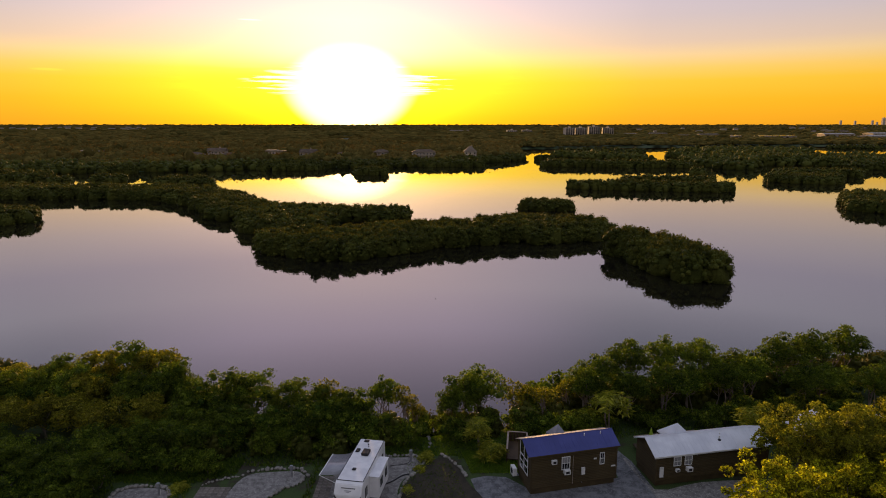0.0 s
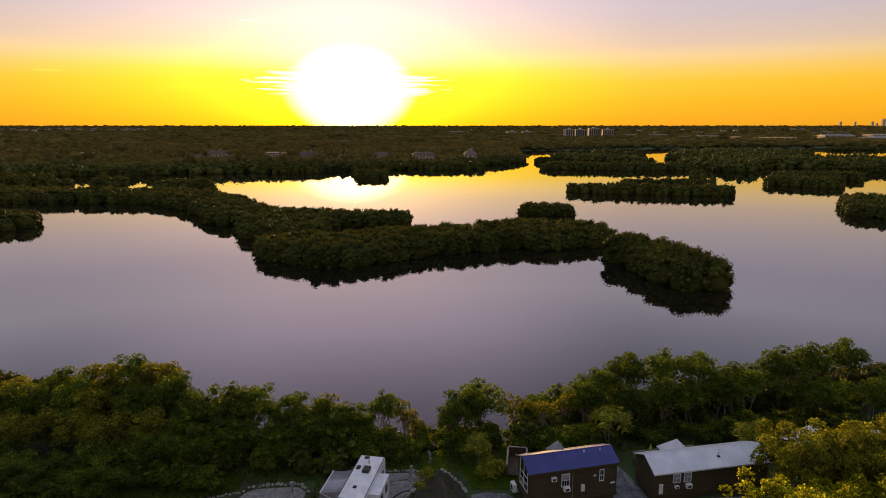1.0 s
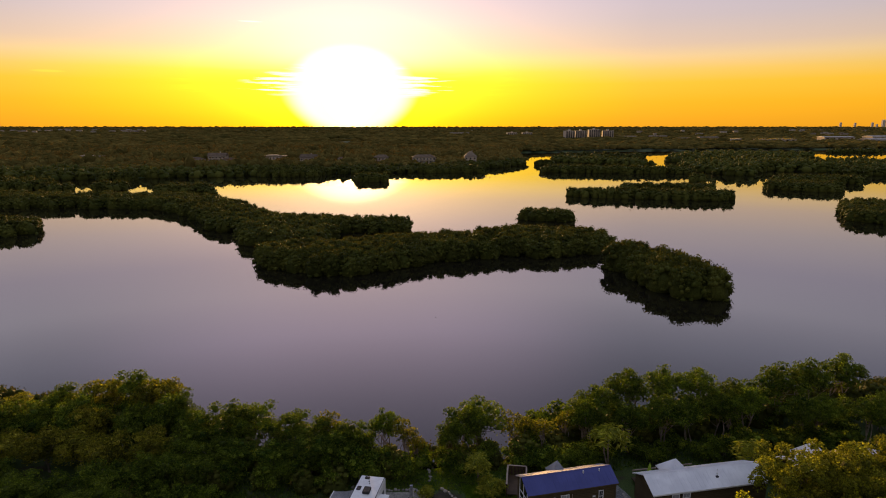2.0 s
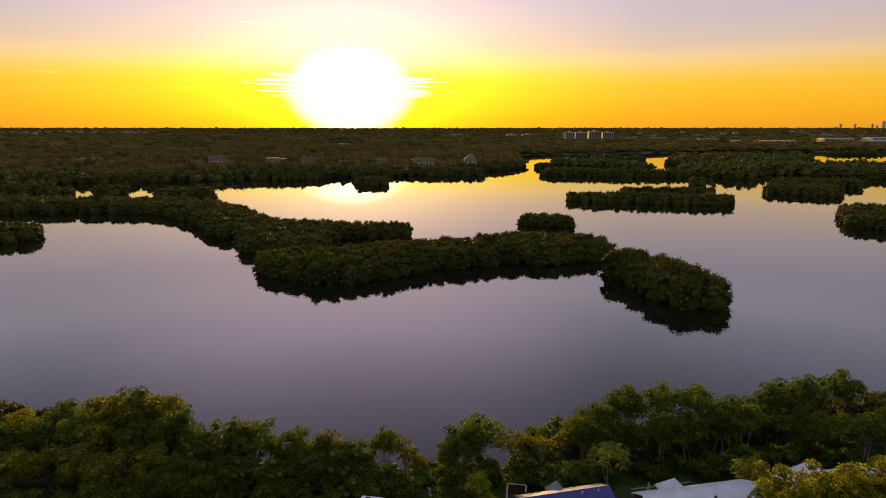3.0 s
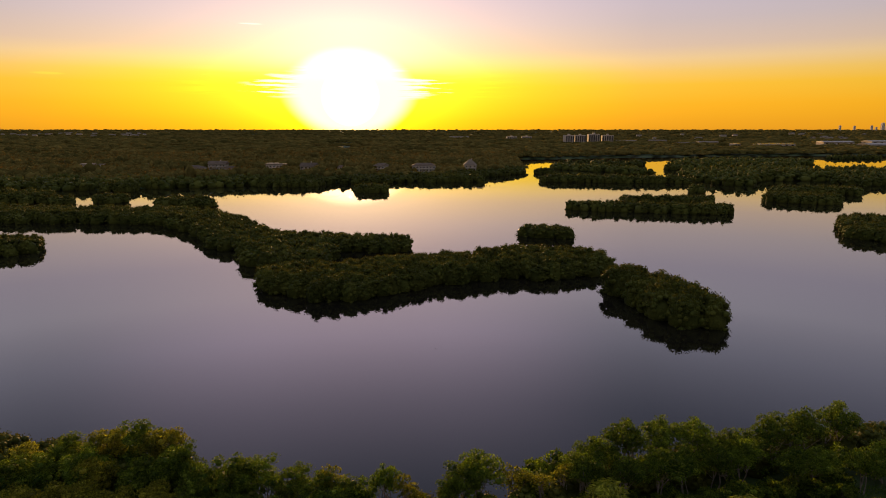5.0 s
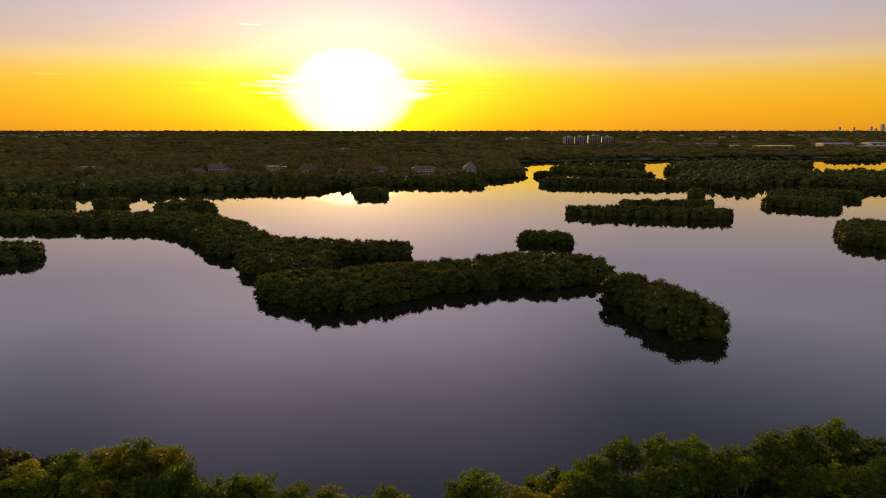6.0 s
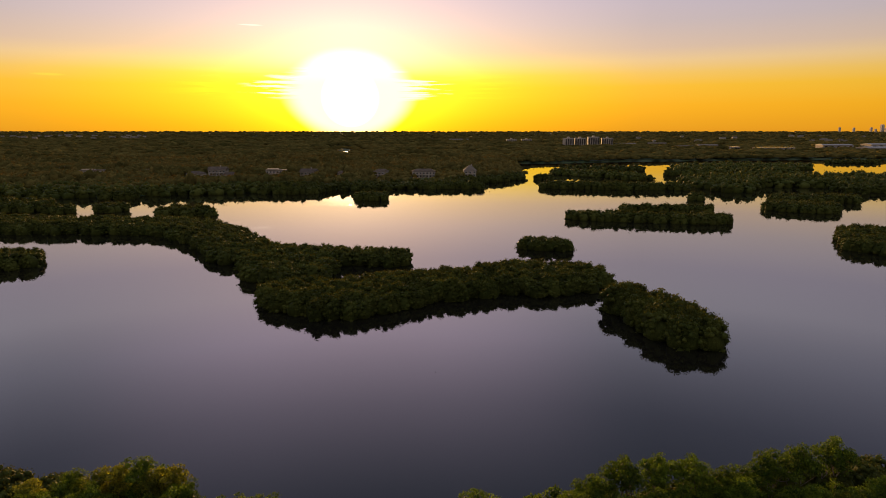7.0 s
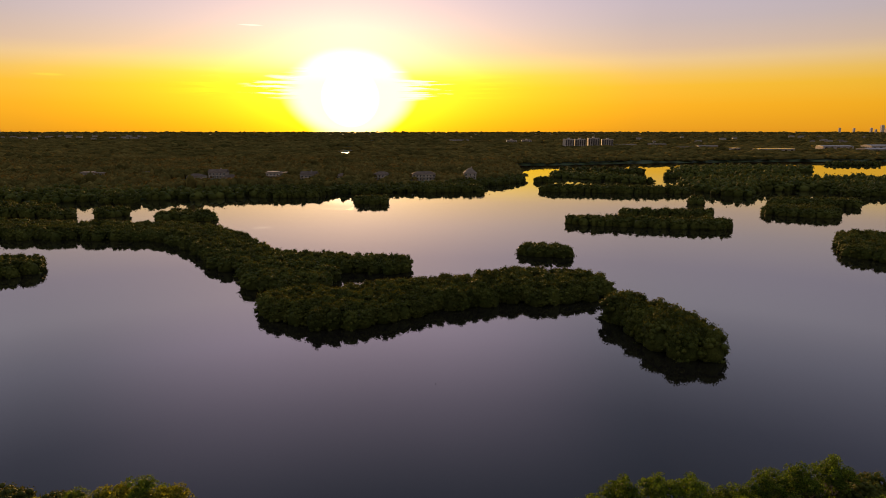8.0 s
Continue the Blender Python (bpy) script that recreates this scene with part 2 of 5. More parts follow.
def sprigs(rng, centres, normals, size, k, wild=0.9, slim=0.42):
    """k folded leaves from each centre, pointing roughly along its normal: points and triangles."""
    c = np.repeat(centres, k, axis=0)
    n = np.repeat(normals, k, axis=0)
    d = unit(n + wild * unit(rng.normal(size=n.shape)))
    side = unit(np.cross(d, unit(rng.normal(size=n.shape))))
    up = np.cross(side, d)
    ln = size * rng.uniform(0.6, 1.35, (len(c), 1))
    w = ln * slim
    a = c + rng.normal(size=c.shape) * size * 0.25
    mid = a + d * ln * 0.5 + up * ln * 0.10
    tip = a + d * ln
    v = np.stack([a, mid - side * w, tip, mid + side * w], axis=1).reshape(-1, 3)
    i = np.arange(len(c))[:, None] * 4
    f = np.concatenate([i + [0, 1, 2], i + [0, 2, 3]])
    return v, f


def lump_shell(rng, lumps, count, low=-0.35):
    """Points with normals on the outside of a cluster of ellipsoids, each (x, y, z, rx, ry, rz)."""
    L = np.array(lumps, dtype=float)
    area = (L[:, 3] * L[:, 4] + L[:, 3] * L[:, 5] + L[:, 4] * L[:, 5])
    pick = rng.choice(len(L), size=int(count * 1.8), p=area / area.sum())
    u = unit(rng.normal(size=(len(pick), 3)))
    u[:, 2] = np.where(u[:, 2] < low, -u[:, 2], u[:, 2])
    p = L[pick, :3] + u * L[pick, 3:] * rng.uniform(0.72, 1.18, (len(pick), 1))
    keep = np.ones(len(pick), bool)
    for i, l in enumerate(L):
        inside = (((p - l[:3]) / l[3:]) ** 2).sum(1) < 0.5
        keep &= ~(inside & (pick != i))
    p, n = p[keep], unit(u / L[pick, 3:])[keep]
    return p[:count], n[:count]


def lump_cores(rng, lumps, shrink=0.86, shape=DOME1):
    out = []
    for x, y, z, rx, ry, rz in lumps:
        v = shape[0] * (shrink * (1 + 0.10 * rng.normal(size=(len(shape[0]), 1))))
        out.append((v * [rx, ry, rz] + [x, y, z], shape[1]))
    return join_tris(out)


def part(name, bm, mat, parent=None, label="", smooth=False):
    """Links a bmesh, or a mesh, as one object, under its thing if one is given."""
    if isinstance(bm, bmesh.types.BMesh):
        me = bpy.data.meshes.new(name)
        bm.to_mesh(me)
        bm.free()
        if mat:
            me.materials.append(mat)
        if smooth:
            me.polygons.foreach_set("use_smooth", [True] * len(me.polygons))
    else:
        me = bm
    ob = new(name, me)
    if parent:
        ob.parent = parent
    if label:
        ob["label"] = label
    return ob


def box(bm, x0, x1, y0, y1, z0, z1, bevel=0.0):
    r = bmesh.ops.create_cube(bm, size=1.0)
    for v in r["verts"]:
        v.co = Vector((x0 + (v.co.x + 0.5) * (x1 - x0), y0 + (v.co.y + 0.5) * (y1 - y0), z0 + (v.co.z + 0.5) * (z1 - z0)))
    if bevel:
        es = list({e for v in r["verts"] for e in v.link_edges})
        bmesh.ops.bevel(bm, geom=es, offset=bevel, segments=2, affect="EDGES")
    return bm


def boxed(*a, **k):
    return box(bmesh.new(), *a, **k)


def prism(profile, depth, axis="x"):
    """A closed outline in (a, z), pushed along an axis from depth[0] to depth[1]."""
    bm = bmesh.new()
    rings = []
    for d in depth:
        rings.append([bm.verts.new((d, a, z) if axis == "x" else (a, d, z)) for a, z in profile])
    n = len(profile)
    bm.faces.new(rings[0])
    bm.faces.new(rings[1][::-1])
    for i in range(n):
        bm.faces.new((rings[0][i], rings[1][i], rings[1][(i + 1) % n], rings[0][(i + 1) % n]))
    bmesh.ops.recalc_face_normals(bm, faces=bm.faces)
    return bm


def tube_arrays(path, radii, sides=6):
    """A tapering tube along points: points and quads, open at the foot, pinched at the tip."""
    P = np.array(path, dtype=float)
    t = np.gradient(P, axis=0)
    t = unit(t)
    ref = np.array([0.31, 0.17, 0.93])
    a = unit(np.cross(t, ref))
    b = np.cross(t, a)
    ang = np.linspace(0, 2 * np.pi, sides, endpoint=False)
    v = (P[:, None] + np.array(radii)[:, None, None] * (np.cos(ang)[None, :, None] * a[:, None] + np.sin(ang)[None, :, None] * b[:, None])).reshape(-1, 3)
    f = []
    for i in range(len(P) - 1):
        for j in range(sides):
            q = (i * sides + j, i * sides + (j + 1) % sides, (i + 1) * sides + (j + 1) % sides, (i + 1) * sides + j)
            f += [(q[0], q[1], q[2]), (q[0], q[2], q[3])]
    return v, np.array(f)


def bent(rng, a, b, steps=5, sag=0.12):
    a, b = np.array(a, float), np.array(b, float)
    t = np.linspace(0, 1, steps)[:, None]
    off = rng.normal(size=3) * np.linalg.norm(b - a) * sag
    return a + (b - a) * t + np.sin(t * np.pi) * off


# ------------------------------------------------------------------ ground and water
def lerp(x, pts):
    return np.interp(x, [p[0] for p in pts], [p[1] for p in pts])


NEAR_SHORE = [(-400, 90), (-90, 84), (-45, 79), (-25, 72), (-10, 67.5), (-2, 65.5), (8, 68), (20, 73), (35, 79), (60, 84), (120, 92), (400, 110)]
FAR_SHORE = [(-2500, 380), (-600, 430), (-300, 462), (-240, 476), (-165, 508), (-115, 517), (-40, 545), (8, 572), (45, 602), (84, 652), (91, 720), (100, 935), (165, 945),
             (300, 1000), (600, 1060), (2500, 1100)]


def smooth01(v):
    v = np.clip(v, 0, 1)
    return v * v * (3 - 2 * v)


def ground_height(x, y):
    near = smooth01((lerp(x, NEAR_SHORE) - y) / 5.0 + 0.2)
    far = smooth01((y - lerp(x, FAR_SHORE)) / 8.0 + 0.3)
    rise = 27.0 * smooth01((y - 1500) / 3300.0)
    pond = np.clip(1.25 - ((x + 0.157 * y) / 15) ** 2 - ((y - 1420) / 130) ** 2, 0, 1)
    return -1.5 + 3.5 * near + far * (3.2 + rise) - 5.0 * pond * far


def grid_lines(stops):
    out = []
    for (a, step), (b, _) in zip(stops, stops[1:]):
        out += list(np.arange(a, b, step))
    return np.array(out + [stops[-1][0]])


def build_ground():
    ys = grid_lines([(-1500, 150), (-150, 30), (30, 1.5), (100, 25), (375, 8), (700, 12), (1080, 16), (1672, 120), (4850, 1)])
    xh = grid_lines([(0, 2.0), (60, 8), (440, 30), (900, 150), (4600, 1)])
    xs = np.concatenate([-xh[:0:-1], xh])
    X, Y = np.meshgrid(xs, ys)
    Z = ground_height(X, Y)
    v = np.stack([X, Y, Z], -1).reshape(-1, 3)
    w = len(xs)
    i = (np.arange(len(ys) - 1)[:, None] * w + np.arange(w - 1)[None, :]).ravel()
    f = np.stack([i, i + 1, i + w + 1, i + w], 1)
    me = quads_mesh("ground", v, f, GROUND)
    me.polygons.foreach_set("use_smooth", [True] * len(me.polygons))
    tagged(new("ground", me), "dark grassy and sandy ground running out to the wooded horizon", "ground", kind="structure")
    bm = bmesh.new()
    vs = [bm.verts.new(p) for p in ((-4600, 40, 0), (4600, 40, 0), (4600, 1700, 0), (-4600, 1700, 0))]
    bm.faces.new(vs)
    tagged(part("water", bm, WATER), "still lavender-grey lagoon water mirroring the dusk sky", "water", kind="structure")


build_ground()

# ------------------------------------------------------------------ mangroves
def bush_mesh(seed, clumps, r0, r1, leaves, leaf):
    """One mangrove crown, about 3.4 m in radius and 5.2 m high, of many leafy heads, that stands in the water."""
    rng = np.random.default_rng(seed)
    size = np.array([2.7, 2.7, 3.7])
    lumps = []
    for i in range(clumps):
        u = unit(rng.normal(size=(1, 3)) + [0, 0, 0.30])[0]
        u[2] = abs(u[2]) if u[2] < -0.28 else u[2]
        r = rng.uniform(r0, r1)
        c = u * size * rng.uniform(0.84, 1.10) + [0, 0, 1.0]
        lumps.append((*c, r, r, r * rng.uniform(0.75, 1.0)))
    body = ICO2[0] * size * 0.92 * (1 + 0.06 * rng.normal(size=(42, 1))) + [0, 0, 0.9]
    p, n = lump_shell(rng, lumps, leaves, -0.4)
    p[:, 2] = np.maximum(p[:, 2], 0.05)
    n = unit(n + [0, 0, 0.25])
    w, g = join_tris([(body, ICO2[1]), lump_cores(rng, lumps, 0.80, ICO1), sprigs(rng, p, n, leaf, 1, 0.8, 0.44)])
    w[:, 2] = np.maximum(w[:, 2], -0.3)
    me = quads_mesh("mangrove_bush", w, g, MANGROVE)
    me.polygons.foreach_set("use_smooth", [True] * len(me.polygons))
    return me


BUSH_FINE = [bush_mesh(10 + i, 46, 0.50, 0.90, 640, 0.31) for i in range(7)]
BUSH_MID = [bush_mesh(30 + i, 28, 0.60, 1.05, 190, 0.38) for i in range(6)]
BUSH_LOW = [bush_mesh(40 + i, 16, 0.80, 1.30, 80, 0.46) for i in range(6)]
BUSH_FAR = [bush_mesh(50 + i, 7, 1.1, 1.8, 14, 0.70) for i in range(5)]


def along(spine, step):
    """Points (x, y, half width) at even steps along a line of such points."""
    out = []
    for a, b in zip(spine, spine[1:]):
        n = max(1, int(math.dist(a[:2], b[:2]) / step))
        out += [tuple(a[i] + (b[i] - a[i]) * t / n for i in range(3)) for t in range(n)]
    return out + [spine[-1]]


def spots_in(rng, spine, spacing, edge=2.6):
    """Loose even spots inside a string of discs, with how deep inside each lies."""
    path = np.array(along(spine, 3.0))
    x0, x1 = (path[:, 0] - path[:, 2]).min(), (path[:, 0] + path[:, 2]).max()
    y0, y1 = (path[:, 1] - path[:, 2]).min(), (path[:, 1] + path[:, 2]).max()
    out = []
    for i, y in enumerate(np.arange(y0, y1 + spacing, spacing * 0.87)):
        for x in np.arange(x0, x1 + spacing, spacing):
            px, py = x + (i % 2) * spacing / 2 + rng.uniform(-0.38, 0.38) * spacing, y + rng.uniform(-0.38, 0.38) * spacing
            deep = (path[:, 2] - np.hypot(path[:, 0] - px, path[:, 1] - py)).max()
            if deep > edge:
                out.append((px, py, deep))
    return out


def dome(deep, reach):
    """The canopy's height, as a share of the full one, so deep inside its edge."""
    t = min(1.0, max(0.0, deep / reach))
    return 0.56 + 0.44 * math.sqrt(1 - (1 - t) ** 2)


def thicket(spine, label, meshes, spacing, seed, size=1.0, name="mangrove_island", tall=1.0):
    rng = np.random.default_rng(seed)
    root = tagged(new(name), label, "mangroves", group="mangroves standing in the lagoon" if name == "mangrove_island" else "hedges on the near bank")
    root.location = (spine[0][0], spine[0][1], 0)
    for px, py, deep in spots_in(rng, spine, spacing, 2.3 * size):
        b = new("mangrove_bush", meshes[rng.integers(len(meshes))])
        b.parent = root
        b.location = (px - spine[0][0], py - spine[0][1], max(float(ground_height(np.array([px]), np.array([py]))[0]), 0.0) - 0.1)
        w = size * rng.uniform(0.88, 1.12)
        h = size * tall * rng.uniform(0.98, 1.20) * dome(deep, 9.0 * size)
        b.rotation_euler = (0, 0, rng.uniform(0, 6.28))
        b.scale = (w * rng.uniform(0.94, 1.10), w * rng.uniform(0.94, 1.10), h)
    return root


def joined_thicket(spine, label, spacing, seed, size=1.3, name="mangrove_belt", tall=1.0):
    """A far belt whose bushes cannot be told apart, in one mesh."""
    rng = np.random.default_rng(seed)
    src = []
    for me in BUSH_FAR:
        v = np.empty(len(me.vertices) * 3, np.float32)
        me.vertices.foreach_get("co", v)
        f = np.empty(len(me.polygons) * 3, np.int32)
        me.loops.foreach_get("vertex_index", f)
        src.append((v.reshape(-1, 3), f.reshape(-1, 3)))
    parts = []
    for px, py, deep in spots_in(rng, spine, spacing, 2.4 * size):
        v, f = src[rng.integers(len(src))]
        a, s = rng.uniform(0, 6.28), size * rng.uniform(0.9, 1.2)
        c, d = math.cos(a) * s, math.sin(a) * s
        h = size * tall * rng.uniform(0.78, 1.12) * dome(deep, 11.0 * size)
        w = np.stack([v[:, 0] * c - v[:, 1] * d + px, v[:, 0] * d + v[:, 1] * c + py, v[:, 2] * h - 0.1], 1)
        parts.append((w, f))
    v, f = join_tris(parts)
    me = quads_mesh(name, v, f, MANGROVE)
    me.polygons.foreach_set("use_smooth", [True] * len(me.polygons))
    return tagged(new(name, me), label, "mangroves", kind="stuff")


BANK = "dense low mangroves along the near bank in deep shade"
thicket([(-64, 77, 4), (-46, 73, 4.5), (-27, 66, 4.2), (-10, 62.2, 3.2), (-5.5, 61.6, 2.9)], BANK, BUSH_MID, 2.9, 61, 0.66, "mangrove_hedge")
thicket([(1.6, 63.0, 2.6), (9, 65.5, 3.0), (20, 69, 3.6), (36, 75, 4.5), (62, 80, 4.5)], BANK, BUSH_MID, 2.7, 62, 0.60, "mangrove_hedge")
thicket([(-36, 54.5, 2.6), (-27, 57.2, 2.4), (-19, 58.4, 2.2), (-12, 59.0, 2.2)], "dense low green hedge behind the gravel pads", BUSH_MID, 2.3, 64, 0.48, "mangrove_hedge")
thicket([(-2.6, 66.8, 2.2), (0.6, 66.8, 2.2)], "low mangrove sprouts at the landing", BUSH_MID, 1.6, 63, 0.58, "mangrove_hedge")
FAR_LABEL = "dense dark green mangroves standing along the lagoon's far water"
thicket([(52.9, 171.5, 7.8), (57.2, 160, 9.6), (60.8, 144.5, 9.6)], "rounded dark green mangrove island alone in still water", BUSH_FINE, 3.9, 1, 1.22, tall=1.10)
thicket([(-43.5, 179, 15), (-31, 175, 17.5), (-20, 182, 17), (-4, 189, 15.5), (12, 196, 15), (28, 201, 19), (42, 202, 16), (51, 202, 7)],
        "long dark green mangrove island with a ragged leafy edge", BUSH_FINE, 4.3, 2)
thicket([(-255, 322, 22), (-215, 316, 21), (-160, 315, 20), (-128, 308, 18), (-106, 282, 16.5), (-86, 252, 16.5), (-66, 230, 17.5), (-52, 210, 17.5)],
        "broad mangrove arm bending across the lagoon, dark olive green", BUSH_MID, 5.0, 3)
thicket([(-68, 243, 12), (-45, 238, 11), (-19.5, 233, 10)], "narrow mangrove spit reaching out from the arm", BUSH_MID, 4.3, 4)
thicket([(-166, 372, 12), (-147, 366, 11)], "mangrove clump behind the long arm", BUSH_LOW, 4.6, 5)
thicket([(-241, 380, 10), (-237, 378, 9)], "small round mangrove clump in the channel", BUSH_LOW, 4.4, 6)
thicket([(-212, 388, 10), (-207, 386, 10)], "small round mangrove clump in the channel", BUSH_LOW, 4.4, 7)
thicket([(-320, 395, 20), (-262, 388, 14)], "low mangrove island close to the wooded shore", BUSH_LOW, 5.0, 8, tall=1.3)
thicket([(-247, 458, 12), (-240, 458, 12)], "round mangrove dome standing out from the wooded shore", BUSH_LOW, 5.0, 34, 1.1, tall=1.15)
thicket([(-195, 226, 18), (-164, 230, 12.5)], "dark mangrove headland at the lagoon's edge", BUSH_MID, 4.6, 9)
thicket([(40, 264, 7.5), (52, 261, 6.5)], "small flat-topped mangrove islet", BUSH_MID, 4.0, 10)
thicket([(79, 352, 8), (100, 348, 9.5), (130, 339, 10), (152, 338, 10.5)], "long low mangrove island with trimmed-looking top", BUSH_LOW, 4.4, 11)
thicket([(117, 384, 7), (160, 377, 8)], "narrow mangrove island behind a longer one", BUSH_LOW, 4.2, 12)
thicket([(171, 390, 4.5), (172, 389, 4.5)], "tiny mangrove islet off the end of a longer island", BUSH_LOW, 3.6, 13, 0.8)
thicket([(223, 394, 16), (237, 390, 18)], "round domed mangrove island in the far lagoon", BUSH_LOW, 4.6, 14)
thicket([(248, 440, 13), (288, 436, 13)], "mangrove island beside a domed one", BUSH_LOW, 4.8, 15)
thicket([(204, 285, 18), (188.5, 259, 16), (216, 258, 17)], "double-crowned mangrove island in open water", BUSH_MID, 4.6, 16)
thicket([(186, 450, 7.5), (189, 449, 7.5)], "small round mangrove islet", BUSH_LOW, 4.0, 17)
thicket([(-56, 456, 13), (-49, 455, 13)], "round mangrove point under the low sun", BUSH_LOW, 4.6, 18)
thicket([(97, 545, 12), (150, 534, 13), (203, 530, 12)], "long level mangrove island in front of others", BUSH_LOW, 5.6, 19, 1.15)
thicket([(104, 640, 10), (110, 640, 10)], "small mangrove islet at the channel's mouth", BUSH_LOW, 5.2, 20, 1.1)
joined_thicket([(-620, 456, 42), (-330, 488, 42), (-240, 503, 40), (-170, 524, 38)], FAR_LABEL, 8.8, 21, 1.45)
joined_thicket([(-172, 522, 18), (-140, 518, 18), (-110, 528, 20), (-75, 538, 23), (-40, 548, 22), (-10, 565, 20), (10, 580, 18), (30, 600, 18), (55, 620, 18), (78, 656, 16)], FAR_LABEL, 6.5, 22, 1.2)
thicket([(-135, 508, 24), (-118, 508, 24)], "broad mangrove dome on the far shore", BUSH_LOW, 5.6, 31, 1.15)
thicket([(-10, 546, 17), (2, 546, 17)], "rounded mangrove dome on the far shore", BUSH_LOW, 5.6, 32, 1.15)
thicket([(26, 540, 11), (29, 540, 11)], "small mangrove dome off the far shore", BUSH_LOW, 5.0, 33, 1.1)
joined_thicket([(140, 712, 20), (168, 692, 22), (200, 640, 20)], FAR_LABEL, 8.5, 23, 1.4)
joined_thicket([(244, 512, 18), (262, 576, 42), (320, 590, 46), (380, 575, 52), (470, 580, 60), (640, 600, 60)], FAR_LABEL, 9.5, 24, 1.5, tall=1.15)
joined_thicket([(345, 512, 20), (380, 520, 24)], FAR_LABEL, 8.0, 28, 1.3)
joined_thicket([(322, 792, 30), (385, 812, 38), (462, 815, 30)], FAR_LABEL, 9.0, 25, 1.5)
joined_thicket([(262, 694, 15), (335, 705, 18), (392, 704, 16)], FAR_LABEL, 8.5, 29, 1.4, tall=1.15)
joined_thicket([(605, 955, 15), (665, 955, 15)], FAR_LABEL, 8.0, 26, 1.15)
joined_thicket([(164, 790, 18), (203, 772, 22), (238, 776, 17)], FAR_LABEL, 9.0, 27, 1.4)


# ------------------------------------------------------------------ far woods
def far_woods():
    rng = np.random.default_rng(77)
    parts = []
    y = 500.0
    while y < 4780:
        step = 9.3 if y < 1000 else y / 72.0
        wide = min(0.80 * y + 60, 3700)
        xs = np.arange(-wide, wide, step * 1.12) + rng.uniform(-1, 1) * step
        xs = xs + rng.uniform(-0.4, 0.4, len(xs)) * step
        yy = y + rng.uniform(-0.5, 0.5, len(xs)) * step
        zz = ground_height(xs, yy)
        clear = noise_gap(xs, yy)
        for x, yv, z, c in zip(xs, yy, zz, clear):
            if z < 1.2 or c or (yv < lerp(x, FAR_SHORE) + 26 and yv < 800):
                continue
            r = min(step, 26) * rng.uniform(0.55, 0.85)
            h = rng.uniform(5.5, 9.5) if y < 1500 else rng.uniform(8, 10.5)
            if abs(x + 0.157 * yv) < 45 and 1000 < y < 1850:
                h *= 0.72 if y < 1420 else 0.35
            h *= 1.0 + 0.22 * math.sin(x * 0.031 + 1.7 * math.sin(yv * 0.017)) + 0.16 * math.sin(yv * 0.043 + x * 0.011)
            if rng.random() < 0.05:
                h *= 1.35
            for j in range(4 if y < 950 else 1):
                ox, oy, q = (rng.normal() * r * 0.42, rng.normal() * r * 0.42, rng.uniform(0.5, 0.72)) if y < 950 else (0.0, 0.0, 0.93)
                v = ICO1[0] * (1 + 0.13 * rng.normal(size=(len(ICO1[0]), 1)))
                top = h * rng.uniform(0.80, 1.0)
                parts.append((v * [r * q, r * q, top * 0.49] + [x + ox, yv + oy, z + top * 0.50], DOME1[1]))
            p, n = lump_shell(rng, [(x, yv, z + h * 0.5, r, r, h * 0.5)], 12 if y < 1000 else 4, 0.0)
            parts.append(sprigs(rng, p, n, min(r * 0.18, 1.0), 1, 0.8, 0.6))
        y += step * 0.9
    v, f = join_tris(parts)
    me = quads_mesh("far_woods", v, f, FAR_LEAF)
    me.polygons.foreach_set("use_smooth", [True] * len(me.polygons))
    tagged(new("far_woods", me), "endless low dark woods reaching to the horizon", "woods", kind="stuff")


HOUSES = [  # x, y, width, depth, storeys, turn, kind of roof
    (-372, 652, 22, 9, 2, 8, "flat"), (-455, 742, 14, 10, 1, -12, "hip"), (-330, 688, 20, 12, 1, 20, "hip"), (-262, 652, 17, 11, 1, -8, "hip"),
    (-244, 668, 19, 10, 2, 0, "gable"), (-178, 658, 21, 10, 2, 3, "flat"), (-138, 634, 16, 10, 2, -6, "gable"), (-106, 656, 16, 10, 1, 5, "hip"),
    (-64, 640, 15, 10, 2, 0, "hip"), (-20, 642, 24, 11, 2, 4, "hip"), (29, 656, 13, 12, 2, 0, "pavilion"), (-222, 640, 14, 9, 1, 15, "hip")]


def noise_gap(xs, ys):
    """True where a house or a pond keeps the trees away."""
    out = np.zeros(len(xs), bool)
    for hx, hy, w, dp, *_ in HOUSES:
        out |= (np.abs(xs - hx) < w * 0.5 + 2) & (ys > hy - 58) & (ys < hy + dp * 0.5 + 6)
    out |= (((xs + 0.157 * ys) / 21) ** 2 + ((ys - 1420) / 170) ** 2) < 1
    return out


far_woods()

# ------------------------------------------------------------------ near trees
def crown_lumps(rng, cx, cy, cz, rx, rz, n, r0, r1, low=-0.45):
    out = []
    for i in range(n):
        u = rng.normal(size=3)
        u /= np.linalg.norm(u)
        u[2] = max(u[2], low)
        t = rng.uniform(0.40, 1.08)
        r = rng.uniform(r0, r1)
        out.append((cx + u[0] * rx * t, cy + u[1] * rx * t, cz + u[2] * rz * t, r, r, r * rng.uniform(0.7, 0.95)))
    return out


